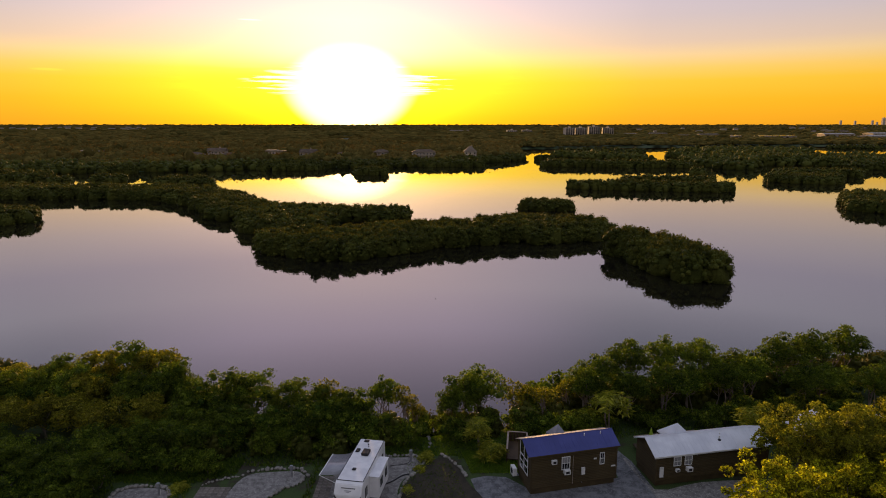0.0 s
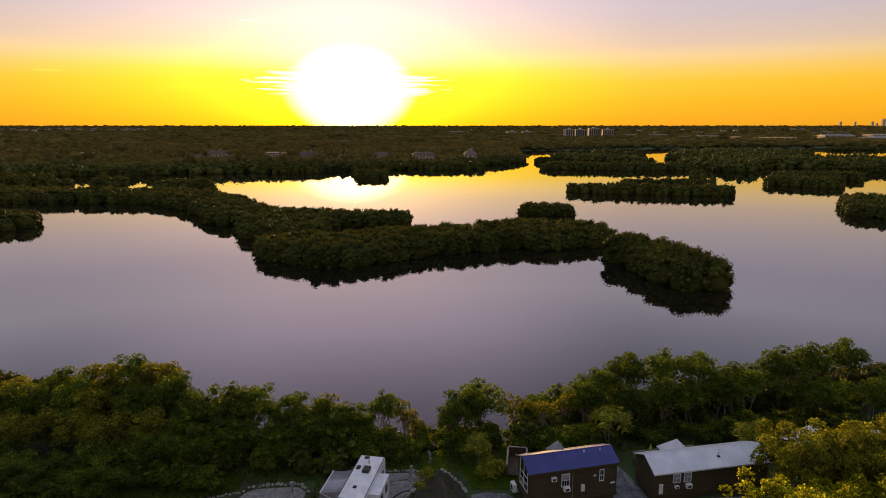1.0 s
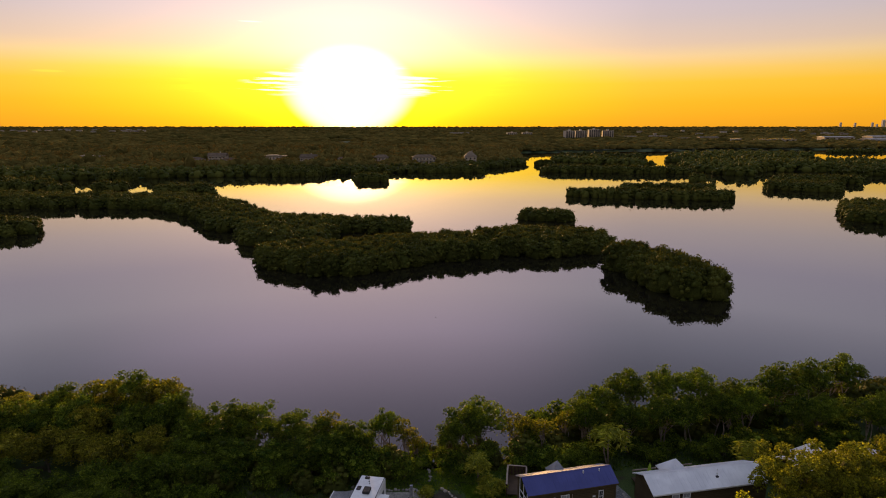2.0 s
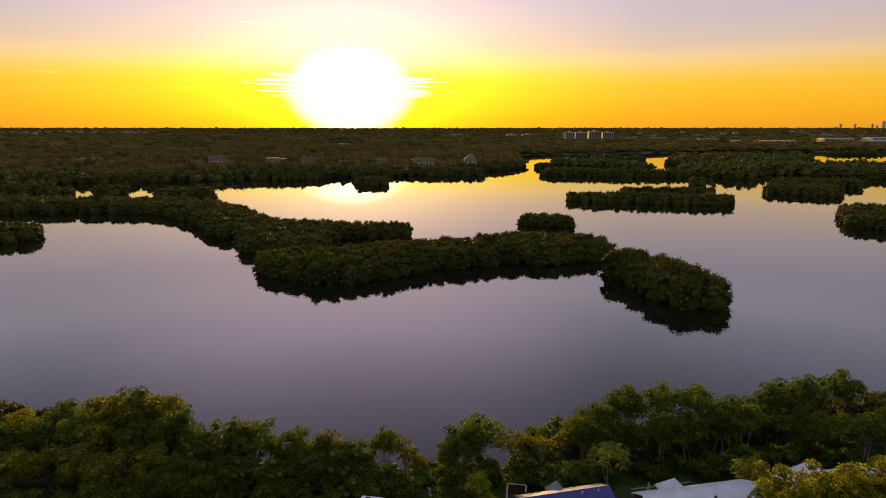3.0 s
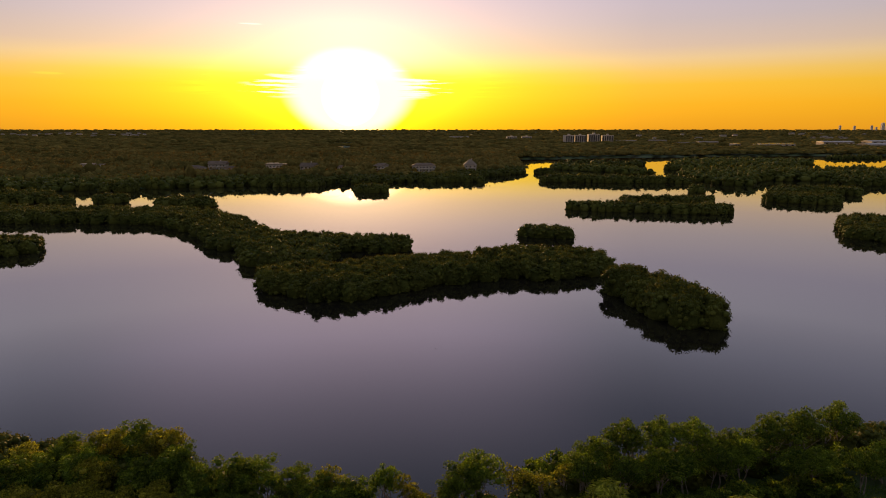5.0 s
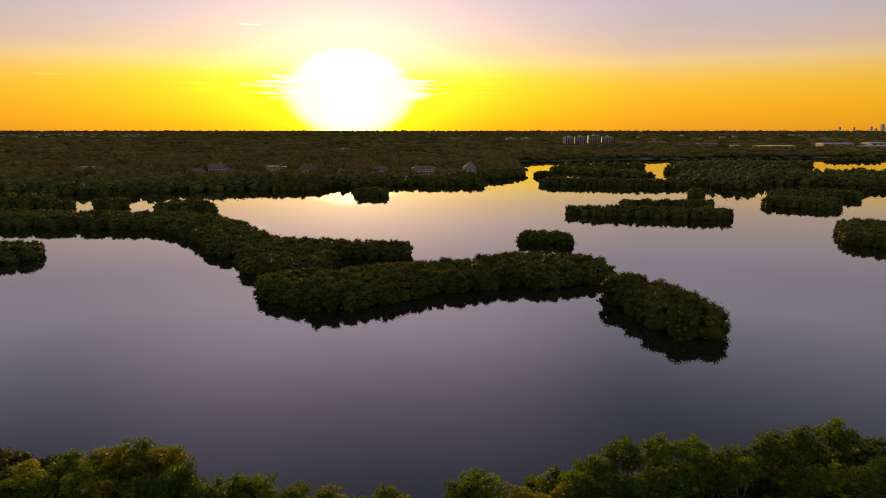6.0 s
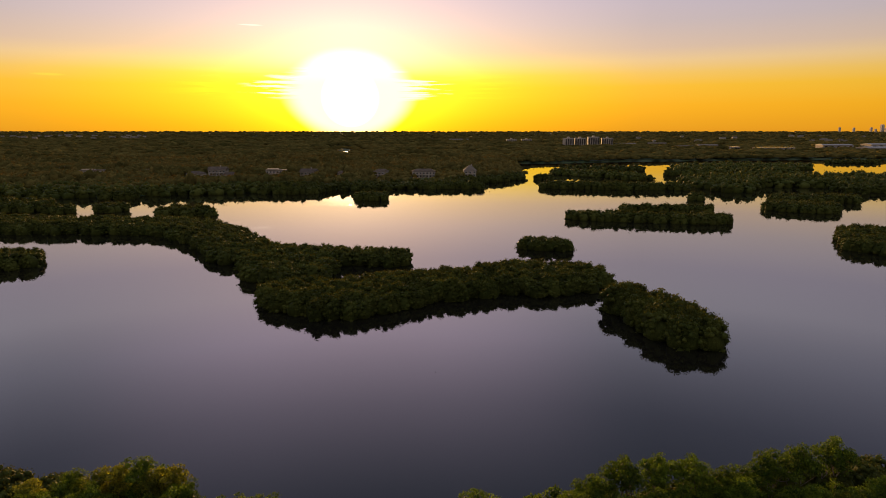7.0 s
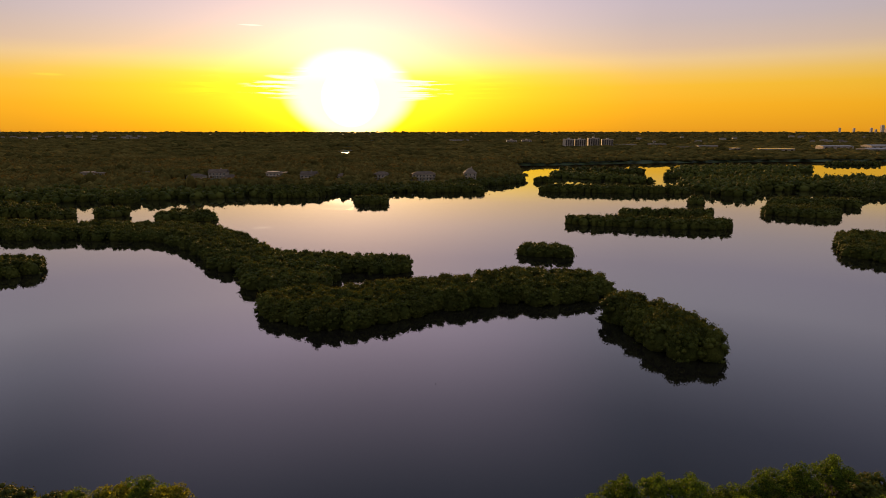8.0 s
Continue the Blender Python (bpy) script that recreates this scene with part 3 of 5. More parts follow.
def tree_proto(name, seed, height, radius, bole, leaf_mat, n_lumps, lump, count, leaf, stems=2, k=3, core=0.74, label="", wild=0.9):
    """A tree with its foot at the origin: trunk, limbs and a crown of leafy clumps."""
    rng = np.random.default_rng(seed)
    root = tagged(new(name), label, "tree")
    cz = (height + bole) / 2
    lumps = crown_lumps(rng, 0, 0, cz, radius - lump * 0.6, (height - bole) / 2 - lump * 0.5, n_lumps, lump * 0.75, lump * 1.25)
    order = rng.permutation(len(lumps))
    for s in range(stems):
        a = rng.uniform(0, 6.28)
        foot = np.array([math.cos(a), math.sin(a), 0]) * (0.35 * s)
        top = np.array([rng.uniform(-0.5, 0.5) * radius * 0.6, rng.uniform(-0.5, 0.5) * radius * 0.6, bole + (height - bole) * 0.45])
        r = height * 0.017 * (1.0 if s == 0 else 0.75)
        path = bent(rng, foot - [0, 0, 0.2], top, 7, 0.07)
        v, f = tube_arrays(path, np.linspace(r, r * 0.45, 7), 7)
        part("trunk", quads_mesh("trunk", v, f, BARK), None, root)
        for j in order[s::stems][:5]:
            l = lumps[j]
            start = path[rng.integers(3, 6)]
            w, g = tube_arrays(bent(rng, start, l[:3], 5, 0.1), np.linspace(r * 0.5, r * 0.12, 5), 5)
            part("limb", quads_mesh("limb", w, g, BARK), None, root)
    p, n = lump_shell(rng, lumps, count, -0.5)
    n = unit(n + [0, 0, 0.3])
    bits = [sprigs(rng, p, n, leaf, k, wild)]
    if core:
        bits.append(lump_cores(rng, lumps, core))
    v, f = join_tris(bits)
    part("crown", quads_mesh("crown", v, f, leaf_mat), None, root)
    return root


SHORE_LABEL = "bushy green shore tree with a dense leafy crown beside the water"
TALL_LABEL = "slender-trunked green shore tree with a high clumpy crown"
PROTO = {
    "broad": [tree_proto("shore_tree", 100 + i, 7.0, 3.1, 0.6, m, 46, 0.80, 2300, 0.17, 2, 3, 0.54, SHORE_LABEL)
              for i, m in enumerate((SHORE_LEAF, SHORE_LEAF, OLIVE_LEAF, SHORE_LEAF))],
    "tall": [tree_proto("shore_tree", 120 + i, 8.0, 3.0, 3.2, m, 40, 0.74, 2150, 0.165, 3, 3, 0.50, TALL_LABEL)
             for i, m in enumerate((SHORE_LEAF, SHORE_LEAF, SHORE_LEAF))],
    "sparse": [tree_proto("slender_tree", 140, 7.0, 1.6, 3.4, OLIVE_LEAF, 13, 0.55, 420, 0.24, 3, 2, 0.0, "thin open tree with bare limbs and few leaves")],
    "shrub": [tree_proto("shrub", 150 + i, 3.2, 1.9, 0.1, SHORE_LEAF, 20, 0.62, 820, 0.165, 2, 3, 0.62, "low dense green shrub under the shore trees") for i in range(2)],
    "yellow": [tree_proto("yellow_tree", 160 + i, 10.0, 5.6, 2.5, YELLOW_LEAF, 120, 0.56, 7000, 0.20, 3, 3, 0.45,
                          "large yellow-green tree with clumped bright leaves near the cabins") for i in range(2)],
    "amber": [tree_proto("amber_tree", 170, 10.0, 4.6, 3.0, AMBER_LEAF, 60, 0.78, 4800, 0.18, 3, 3, 0.56, "tall olive-gold tree beside the cabins")],
}


def plant(kind, x, y, top, rng, wide=1.0, index=None):
    protos = PROTO[kind]
    src = protos[rng.integers(len(protos)) if index is None else index]
    base = float(ground_height(np.array([x]), np.array([y]))[0])
    base = max(base, 0.0)
    full = {"broad": 7.0, "tall": 8.0, "sparse": 7.0, "shrub": 3.2, "yellow": 10.0, "amber": 10.0}[kind]
    s = (top - base) / full
    t = copy_thing(src, pose(x, y, base, 0, 0, math.degrees(rng.uniform(0, 6.28))))
    w = (0.5 + 0.5 * s) * wide
    t.scale = (w, w, s)
    return t


BACK_ROW = [(-53, 71, 7.2), (-48, 72, 7.8), (-43, 73, 8.8), (-39, 73, 9.3), (-35.5, 72, 9.3), (-32, 68, 8.6), (-28.5, 65, 7.4), (-25, 66, 8.6),
            (-21.7, 66, 8.2), (-17.5, 65, 7.8), (-14.3, 64, 7.4), (-11, 62.5, 7.4), (2.3, 65, 7.9), (4.6, 66.5, 8.2),
            (16.4, 67.5, 7.6), (18.7, 69.4, 8.9), (23, 71.5, 9.9), (27.5, 72, 9.8), (32, 72, 9.8), (36, 72, 8.3), (40, 73, 8.2), (43.5, 73, 9.8), (47.5, 74.5, 9.9), (53, 76, 9.9)]


def shore_belt():
    rng = np.random.default_rng(5)
    for x, y, top in BACK_ROW:
        plant("tall" if x > 1 else "broad", x, y, top, rng)
    # second and third rows on the landward side
    for x in np.arange(-56, -30, 3.9):
        plant("broad", x + rng.uniform(-1, 1), 66.5 + rng.uniform(-1.2, 1.2), rng.uniform(7.6, 8.6), rng)
        plant("broad", x + rng.uniform(-1, 1), 61 + rng.uniform(-1.2, 1.2), rng.uniform(6.9, 7.9), rng, 1.1, 2)
        plant("broad", x + rng.uniform(-1, 1) - 2, 56 + rng.uniform(-1.0, 1.0), rng.uniform(5.6, 7.0), rng)
    for x in np.arange(-58, -31, 3.2):
        plant("broad", x + rng.uniform(-1, 1), 52.5 + rng.uniform(-0.8, 0.8), rng.uniform(5.2, 6.6), rng)
        plant("shrub", x + rng.uniform(-1, 1), 50 + rng.uniform(-0.8, 0.8), rng.uniform(4.2, 5.2), rng, 1.2)
    for x in np.arange(-31, -24, 2.6):
        plant("broad", x, 57.5 + rng.uniform(-0.6, 0.6), rng.uniform(5.4, 6.4), rng, 0.9)
    for x in np.arange(-29, -9, 3.4):
        plant("broad", x + rng.uniform(-0.8, 0.8), 61.5 + rng.uniform(-0.8, 0.8), rng.uniform(6.0, 7.0), rng)
        plant("shrub", x + rng.uniform(-0.8, 0.8), 58.8 + rng.uniform(-0.5, 0.5), rng.uniform(4.2, 5.2), rng)
    for x in np.arange(17, 60, 4.2):
        y = 66.0 + 0.10 * (x - 17)
        plant("tall", x + rng.uniform(-1, 1), y + rng.uniform(-1, 1), rng.uniform(7.6, 8.8), rng)
    for x in np.arange(14, 58, 3.8):
        plant("shrub", x + rng.uniform(-1, 1), 72 + rng.uniform(-2, 2), rng.uniform(4.4, 5.6), rng, 1.3)
    for x in np.arange(-32.5, -22, 1.9):
        plant("shrub", x + rng.uniform(-0.4, 0.4), 55.3 + rng.uniform(-0.5, 0.5), rng.uniform(3.9, 4.7), rng, 0.9)
    for x in np.arange(10, 50, 2.9):
        plant("shrub", x + rng.uniform(-0.9, 0.9), 63.2 + 0.10 * (x - 10) + rng.uniform(-1.2, 1.2), rng.uniform(3.8, 5.0), rng, 1.15)
    # by the landing
    plant("tall", -6.6, 64, 8.5, rng, 0.66, 0)
    plant("sparse", -4.2, 62.5, 7.9, rng)
    plant("sparse", -3.0, 63.2, 6.0, rng)
    plant("shrub", -6.2, 61.2, 5.2, rng, 1.3)
    plant("shrub", -8.8, 60.2, 5.4, rng, 1.2)
    plant("shrub", -4.0, 60.6, 4.6, rng, 1.1)
    plant("tall", 0.7, 63.2, 7.0, rng, 0.7, 1)
    # next two are added, and widened, to keep low sun off the mulch bed
    plant("shrub", -2.6, 63.8, 4.3, rng, 0.85)
    plant("shrub", 0.1, 62.8, 4.2, rng, 0.9)
    plant("broad", -9.2, 63.2, 7.0, rng, 0.75, 0)
    plant("shrub", 1.2, 61.4, 4.8, rng, 1.1)
    plant("shrub", 4.6, 62.6, 5.0, rng, 1.2)
    plant("shrub", 8.5, 63.2, 4.6, rng, 1.2)
    plant("shrub", 12.0, 61.8, 4.8, rng, 1.2)
    plant("shrub", 15.6, 62.4, 5.0, rng, 1.1)
    plant("sparse", 9.8, 66.0, 6.9, rng)
    plant("sparse", -13.0, 64.8, 7.6, rng)
    plant("sparse", 14.4, 66.6, 7.4, rng)
    plant("sparse", 8.0, 65.8, 7.0, rng, 1.1)
    plant("sparse", 11.6, 65.2, 7.0, rng, 1.2)
    plant("shrub", 10.4, 66.2, 5.4, rng, 1.3)
    # tall trees beside the white-roofed cabin
    plant("yellow", 27.2, 42.8, 10.2, rng, 1.0, 0)
    plant("yellow", 31.6, 42.6, 10.5, rng, 0.95, 1)
    plant("yellow", 36.0, 43.2, 11.3, rng, 1.05, 1)
    plant("yellow", 22.9, 42.2, 7.9, rng, 0.5, 1)
    plant("amber", 32.5, 51.0, 11.2, rng, 0.95, 0)
    plant("amber", 36.2, 50.2, 11.4, rng, 0.95, 0)
    plant("amber", 42.3, 52.0, 12.0, rng, 1.0, 0)
    plant("amber", 38.4, 51.5, 10.6, rng, 1.15, 0)
    plant("amber", 48.0, 53.0, 11.5, rng, 1.05, 0)


shore_belt()
for group in PROTO.values():
    for root in group:
        for o in (*root.children_recursive, root):
            bpy.data.objects.remove(o)


def frond_plant(name, seed, x, y, height, stem, count, length, label, mat=None):
    """A palm-like plant: stems and arching fronds with leaflets."""
    rng = np.random.default_rng(seed)
    root = tagged(new(name), label, "palm")
    root.location = (x, y, 2.0)
    for s in range(stem):
        lean = np.array([rng.uniform(-0.5, 0.5), rng.uniform(-0.5, 0.5), 0]) * height * 0.25
        top = np.array([0, 0, height * rng.uniform(0.7, 1.0)]) + lean
        v, f = tube_arrays(bent(rng, (lean[0] * 0.1, lean[1] * 0.1, -0.1), top, 6, 0.04), np.linspace(0.11, 0.07, 6), 7)
        part("trunk", quads_mesh("trunk", v, f, BARK), None, root)
        for i in range(count):
            a = 6.28 * i / count + rng.uniform(-0.25, 0.25)
            ln = length * rng.uniform(0.75, 1.15)
            lift = rng.uniform(0.1, 0.8)
            t = np.linspace(0, 1, 10)[:, None]
            d = np.array([math.cos(a), math.sin(a), 0])
            rib = top + d * ln * t + np.array([0, 0, 1]) * (lift * ln * t - 0.95 * ln * t ** 2)
            bits = [tube_arrays(rib, np.linspace(0.025, 0.006, 10), 4)]
            side = np.array([-d[1], d[0], 0])
            c, n = [], []
            for q in np.linspace(0.12, 0.98, 22):
                j = q * 9
                b = rib[int(j)] + (rib[min(int(j) + 1, 9)] - rib[int(j)]) * (j - int(j))
                for sg in (-1, 1):
                    c.append(b)
                    n.append(side * sg * 0.9 + d * 0.55 + [0, 0, -0.28])
            bits.append(sprigs(rng, np.array(c), unit(np.array(n)), ln * 0.34, 1, 0.12, 0.11))
            w, g = join_tris(bits)
            part("frond", quads_mesh("frond", w, g, mat or PALM_LEAF), None, root)
    return root


frond_plant("palm", 8, 5.0, 57.5, 1.7, 4, 11, 1.25, "low yellow-green clumping palm on the lawn")
frond_plant("palm", 1, 3.9, 58.7, 3.7, 3, 11, 1.25, "yellow-green clumping palm on the lawn beside the blue-roofed cabin")
frond_plant("palm", 2, 18.6, 62.6, 4.6, 2, 10, 2.0, "arching palm among the shore trees behind the cabins")
frond_plant("palm", 3, 34.0, 62.0, 3.4, 2, 10, 1.9, "dusky fan of palm fronds under the shore trees")
frond_plant("yucca", 4, -1.7, 57.4, 0.7, 2, 14, 0.8, "spiky yellow-green yucca beside the gravel pad")
frond_plant("yucca", 5, -2.3, 55.6, 0.35, 1, 16, 0.7, "small spiky yucca beside the gravel pad")
frond_plant("yucca", 6, -25.2, 52.2, 0.4, 2, 14, 0.9, "low spiky palmetto between two gravel pads")
frond_plant("yucca", 7, -3.4, 51.3, 0.8, 1, 9, 0.6, "bright yellow sapling in the mulch bed")

# ------------------------------------------------------------------ campsite materials
GRAVEL = surface("pale_gravel", (0.13, 0.122, 0.112), (0.25, 0.238, 0.222), 2.0, 0.95, 0, 0.9, 8.0, (0.40, 0.385, 0.36), False)
ASPHALT = surface("worn_asphalt", (0.075, 0.077, 0.082), (0.175, 0.18, 0.188), 1.7, 0.95, 0, 0.5, 9.0, (0.26, 0.26, 0.26), False)
MULCH = surface("dark_mulch", (0.020, 0.016, 0.009), (0.040, 0.032, 0.018), 1.3, 0.95, 0, 0.8, 22.0, (0.058, 0.044, 0.025), False, 0.05)
FLAG = surface("flagstone", (0.11, 0.092, 0.075), (0.19, 0.165, 0.14), 1.5, 0.85, 0, 0.4, 20.0, None, True, 0.02, 0.25)
STONE = surface("white_stone", (0.17, 0.16, 0.14), (0.30, 0.285, 0.255), 3.0, 0.9, 0, 0.5, 16.0, None, True, 0.03, 0.2)
RV_WHITE = surface("trailer_gelcoat", (0.72, 0.72, 0.73), (0.82, 0.82, 0.82), 1.2, 0.35, 0, 0.05, 12.0)
RV_ROOF = surface("trailer_roof_membrane", (0.62, 0.63, 0.65), (0.76, 0.77, 0.78), 1.0, 0.7, 0, 0.1, 9.0)
DARK_PLASTIC = surface("dark_plastic", (0.012, 0.012, 0.013), (0.03, 0.03, 0.032), 2.0, 0.75, 0, 0.05, 20.0)
GREY_METAL = surface("grey_metal", (0.30, 0.31, 0.33), (0.42, 0.43, 0.45), 2.0, 0.45, 0.7, 0.1, 20.0)
RUBBER = surface("rubber", (0.02, 0.02, 0.02), (0.035, 0.035, 0.035), 4.0, 0.85, 0, 0.2, 30.0)
AWNING = surface("awning_fabric", (0.20, 0.205, 0.22), (0.34, 0.345, 0.37), 0.4, 0.30, 0, 0.1, 40.0)
BLUE_METAL = surface("blue_roof_metal", (0.022, 0.030, 0.17), (0.034, 0.044, 0.21), 0.5, 0.46, 0.0, 0.06, 10.0)
WHITE_METAL = surface("white_roof_metal", (0.58, 0.60, 0.64), (0.72, 0.74, 0.77), 0.5, 0.42, 0.2, 0.06, 10.0)
# stands in for the sun's glint on the blue roof's far slope
GLINT_METAL = surface("sun_glint_metal", (0.36, 0.36, 0.40), (0.46, 0.46, 0.50), 1.0, 0.38, 0.8, 0.05, 12.0)
GREY_ROOF = surface("silver_roof_metal", (0.20, 0.21, 0.24), (0.30, 0.31, 0.35), 0.8, 0.4, 0.5, 0.06, 10.0)
LOG_BROWN = surface("brown_log_siding", (0.046, 0.031, 0.010), (0.072, 0.050, 0.017), 0.9, 0.88, 0, 0.25, 18.0, None, True, 0.02, 0.12)
DECK_BROWN = surface("deck_wood", (0.055, 0.034, 0.018), (0.09, 0.056, 0.03), 0.9, 0.75, 0, 0.3, 18.0, None, True, 0.02, 0.15)
RAIL_TAN = surface("weathered_rail", (0.26, 0.20, 0.16), (0.36, 0.29, 0.24), 1.2, 0.8, 0, 0.3, 18.0)
WHITE_PAINT = surface("white_paint", (0.68, 0.68, 0.66), (0.80, 0.80, 0.78), 2.0, 0.5, 0, 0.08, 18.0)
LIME_CLOTH = surface("lime_cloth", (0.24, 0.40, 0.03), (0.36, 0.52, 0.05), 2.0, 0.8, 0, 0.2, 30.0)


def glass_material():
    m, k = material("dark_window_glass")
    p = k.node("ShaderNodeBsdfPrincipled", {"Base Color": (0.012, 0.014, 0.017, 1), "Roughness": 0.04, "IOR": 1.5})
    finish(k, p.outputs[0])
    return m


GLASS = glass_material()
BLIND_CLOTH = surface("blind_cloth", (0.22, 0.22, 0.23), (0.30, 0.30, 0.31), 3.0, 0.7, 0, 0.1, 30.0)


# ------------------------------------------------------------------ pads, beds and borders
def rounded(points, n=6):
    """A soft closed outline through a few corner points."""
    out = []
    m = len(points)
    for i in range(m):
        p0, p1, p2, p3 = (Vector(points[(i + j - 1) % m]) for j in range(4))
        for s in range(n):
            t = s / n
            out.append(0.5 * ((2 * p1) + (p2 - p0) * t + (2 * p0 - 5 * p1 + 4 * p2 - p3) * t * t + (3 * p1 - p0 - 3 * p2 + p3) * t ** 3))
    return out


def slab(name, points, top, mat, label, category, n=5):
    ring = rounded(points, n)
    bm = bmesh.new()
    up = [bm.verts.new((p.x, p.y, top)) for p in ring]
    dn = [bm.verts.new((p.x, p.y, 1.7)) for p in ring]
    bm.faces.new(up)
    for i in range(len(ring)):
        j = (i + 1) % len(ring)
        bm.faces.new((up[i], dn[i], dn[j], up[j]))
    bmesh.ops.recalc_face_normals(bm, faces=bm.faces)
    return tagged(part(name, bm, mat), label, category, kind="structure")


STONE_MESHES = []
for i in range(6):
    r = np.random.default_rng(300 + i)
    v = ICO2[0] * (1 + 0.10 * r.normal(size=(42, 1))) * [1.0, 0.8, 0.62]
    STONE_MESHES.append(quads_mesh("stone", v, ICO2[1], STONE))


def stone_border(points, seed, label, size=0.24, z=2.02):
    rng = np.random.default_rng(seed)
    root = tagged(new("stone_border"), label, "stones", group="stone borders of the camping pads")
    root.location = (*points[0], z)
    for a, b in zip(points, points[1:]):
        d = math.dist(a, b)
        n = max(1, int(d / (size * 1.4)))
        for i in range(n):
            t = (i + 0.5) / n
            s = size * rng.uniform(0.55, 1.15)
            o = new("stone", STONE_MESHES[rng.integers(6)])
            o.parent = root
            o.location = (a[0] + (b[0] - a[0]) * t - points[0][0] + rng.normal() * 0.06, a[1] + (b[1] - a[1]) * t - points[0][1] + rng.normal() * 0.06, s * 0.35)
            o.rotation_euler = (rng.uniform(-0.3, 0.3), rng.uniform(-0.3, 0.3), rng.uniform(0, 6.28))
            o.scale = (s, s, s)


slab("pavement_1", [(-31.2, 47), (-31.0, 51.2), (-30.2, 52.2), (-28.2, 52.5), (-26.2, 52.0), (-25.6, 50.5), (-25.5, 47)], 2.03, GRAVEL, "pale gravel camping pad edged with stones", "pad")
slab("pavement_2", [(-20.6, 47), (-20.2, 52.0), (-19.3, 54.6), (-17.0, 55.2), (-14.6, 55.3), (-13.8, 54.4), (-14.2, 53.0), (-15.8, 52.2), (-16.4, 50.6), (-16.6, 47)], 2.03, GRAVEL,
     "pale gravel camping pad with a curved edge", "pad")
slab("pavement_3", [(-11.2, 46), (-10.6, 56.0), (-9.6, 58.2), (-5.5, 57.9), (-3.0, 57.9), (-2.2, 57.1), (-2.6, 55.6), (-3.7, 54.2), (-4.3, 52.0), (-4.5, 46)], 2.03, GRAVEL,
     "pale gravel pad under the travel trailer", "pad")
slab("mulch_bed", [(-4.0, 46), (-3.9, 51.8), (-3.2, 54.0), (-1.8, 56.3), (-0.2, 57.8), (0.9, 57.0), (1.8, 55.2), (2.6, 53.0), (3.8, 50.5), (4.6, 46)], 2.05, MULCH,
     "dark mulch bed with sparse weeds and a white stone edge", "bed")
slab("road", [(3.4, 50.6), (2.7, 54.0), (4.2, 54.5), (6.2, 54.3), (8.6, 51.9), (17.2, 54.2), (17.4, 58.6), (18.6, 59.3), (19.4, 57.2), (20.1, 52.2), (21.5, 49.2), (18, 46.4), (8, 46)], 2.03, ASPHALT,
     "worn grey asphalt driveway between the cabins", "driveway", 1)
slab("pavement_4", [(20.1, 52.2), (19.2, 57.0), (18.7, 57.4), (19.7, 52.2), (21.2, 48.8), (30, 49.8), (31, 53.5), (25, 53.4)], 2.045, GRAVEL, "pale concrete apron along the white-roofed cabin", "apron", 3)
stone_border([(-31.0, 50.0), (-30.9, 51.6), (-30.0, 52.5), (-28.2, 52.8), (-26.3, 52.4), (-25.4, 51.2)], 1, "row of rough white stones edging a gravel pad", 0.30)
stone_border([(-23.2, 53.0), (-21.5, 54.0), (-20.0, 54.4)], 2, "thin row of small white stones", 0.16)
stone_border([(-20.0, 54.4), (-19.2, 55.2), (-17.0, 55.7), (-14.4, 55.8), (-13.4, 54.6), (-13.9, 53.1), (-15.5, 52.2), (-16.2, 50.8)], 3, "row of rough white stones edging a gravel pad", 0.27)
stone_border([(-9.8, 58.6), (-5.5, 58.2), (-3.0, 58.2), (-1.9, 57.3), (-2.3, 55.6), (-3.4, 54.2), (-4.0, 52.0), (-4.2, 49.5)], 4, "row of rough white stones round the trailer pad", 0.24)
stone_border([(-0.2, 58.5), (0.7, 57.6), (1.3, 56.7), (1.9, 55.6), (2.4, 54.4)], 5, "curved row of white stones beside the lawn", 0.22)
stone_border([(-1.3, 59.8), (-1.5, 61.0), (-1.7, 62.2)], 6, "few pale stones along the path to the water", 0.2)


def patio():
    rng = np.random.default_rng(9)
    for cx, cy, w, h in ((-21.6, 51.0, 3.2, 3.8), (-11.4, 52.0, 1.5, 5.0)):
        root = tagged(new("patio"), "brown flagstone patio beside a gravel pad", "patio", kind="structure")
        root.location = (cx, cy, 2.0)
        me = boxed(-0.5, 0.5, -0.5, 0.5, 0, 0.05)
        mesh = bpy.data.meshes.new("flagstone")
        me.to_mesh(mesh)
        me.free()
        mesh.materials.append(FLAG)
        step = 0.5
        for i in range(int(w / step)):
            for j in range(int(h / step)):
                o = new("flagstone", mesh)
                o.parent = root
                o.location = (-w / 2 + (i + 0.5) * step, -h / 2 + (j + 0.5) * step, rng.uniform(0, 0.012))
                o.scale = (step * rng.uniform(0.88, 0.96), step * rng.uniform(0.88, 0.96), 1)
                o.rotation_euler = (0, 0, rng.uniform(-0.06, 0.06))


patio()


# ------------------------------------------------------------------ travel trailer
def cylinder(bm, p0, p1, r, n=14):
    p0, p1 = Vector(p0), Vector(p1)
    m = Matrix.Translation((p0 + p1) / 2) @ (p1 - p0).to_track_quat("Z", "Y").to_matrix().to_4x4()
    bmesh.ops.create_cone(bm, cap_ends=True, segments=n, radius1=r, radius2=r, depth=(p1 - p0).length, matrix=m)
    return bm


def rod(p0, p1, r, n=10):
    return cylinder(bmesh.new(), p0, p1, r, n)


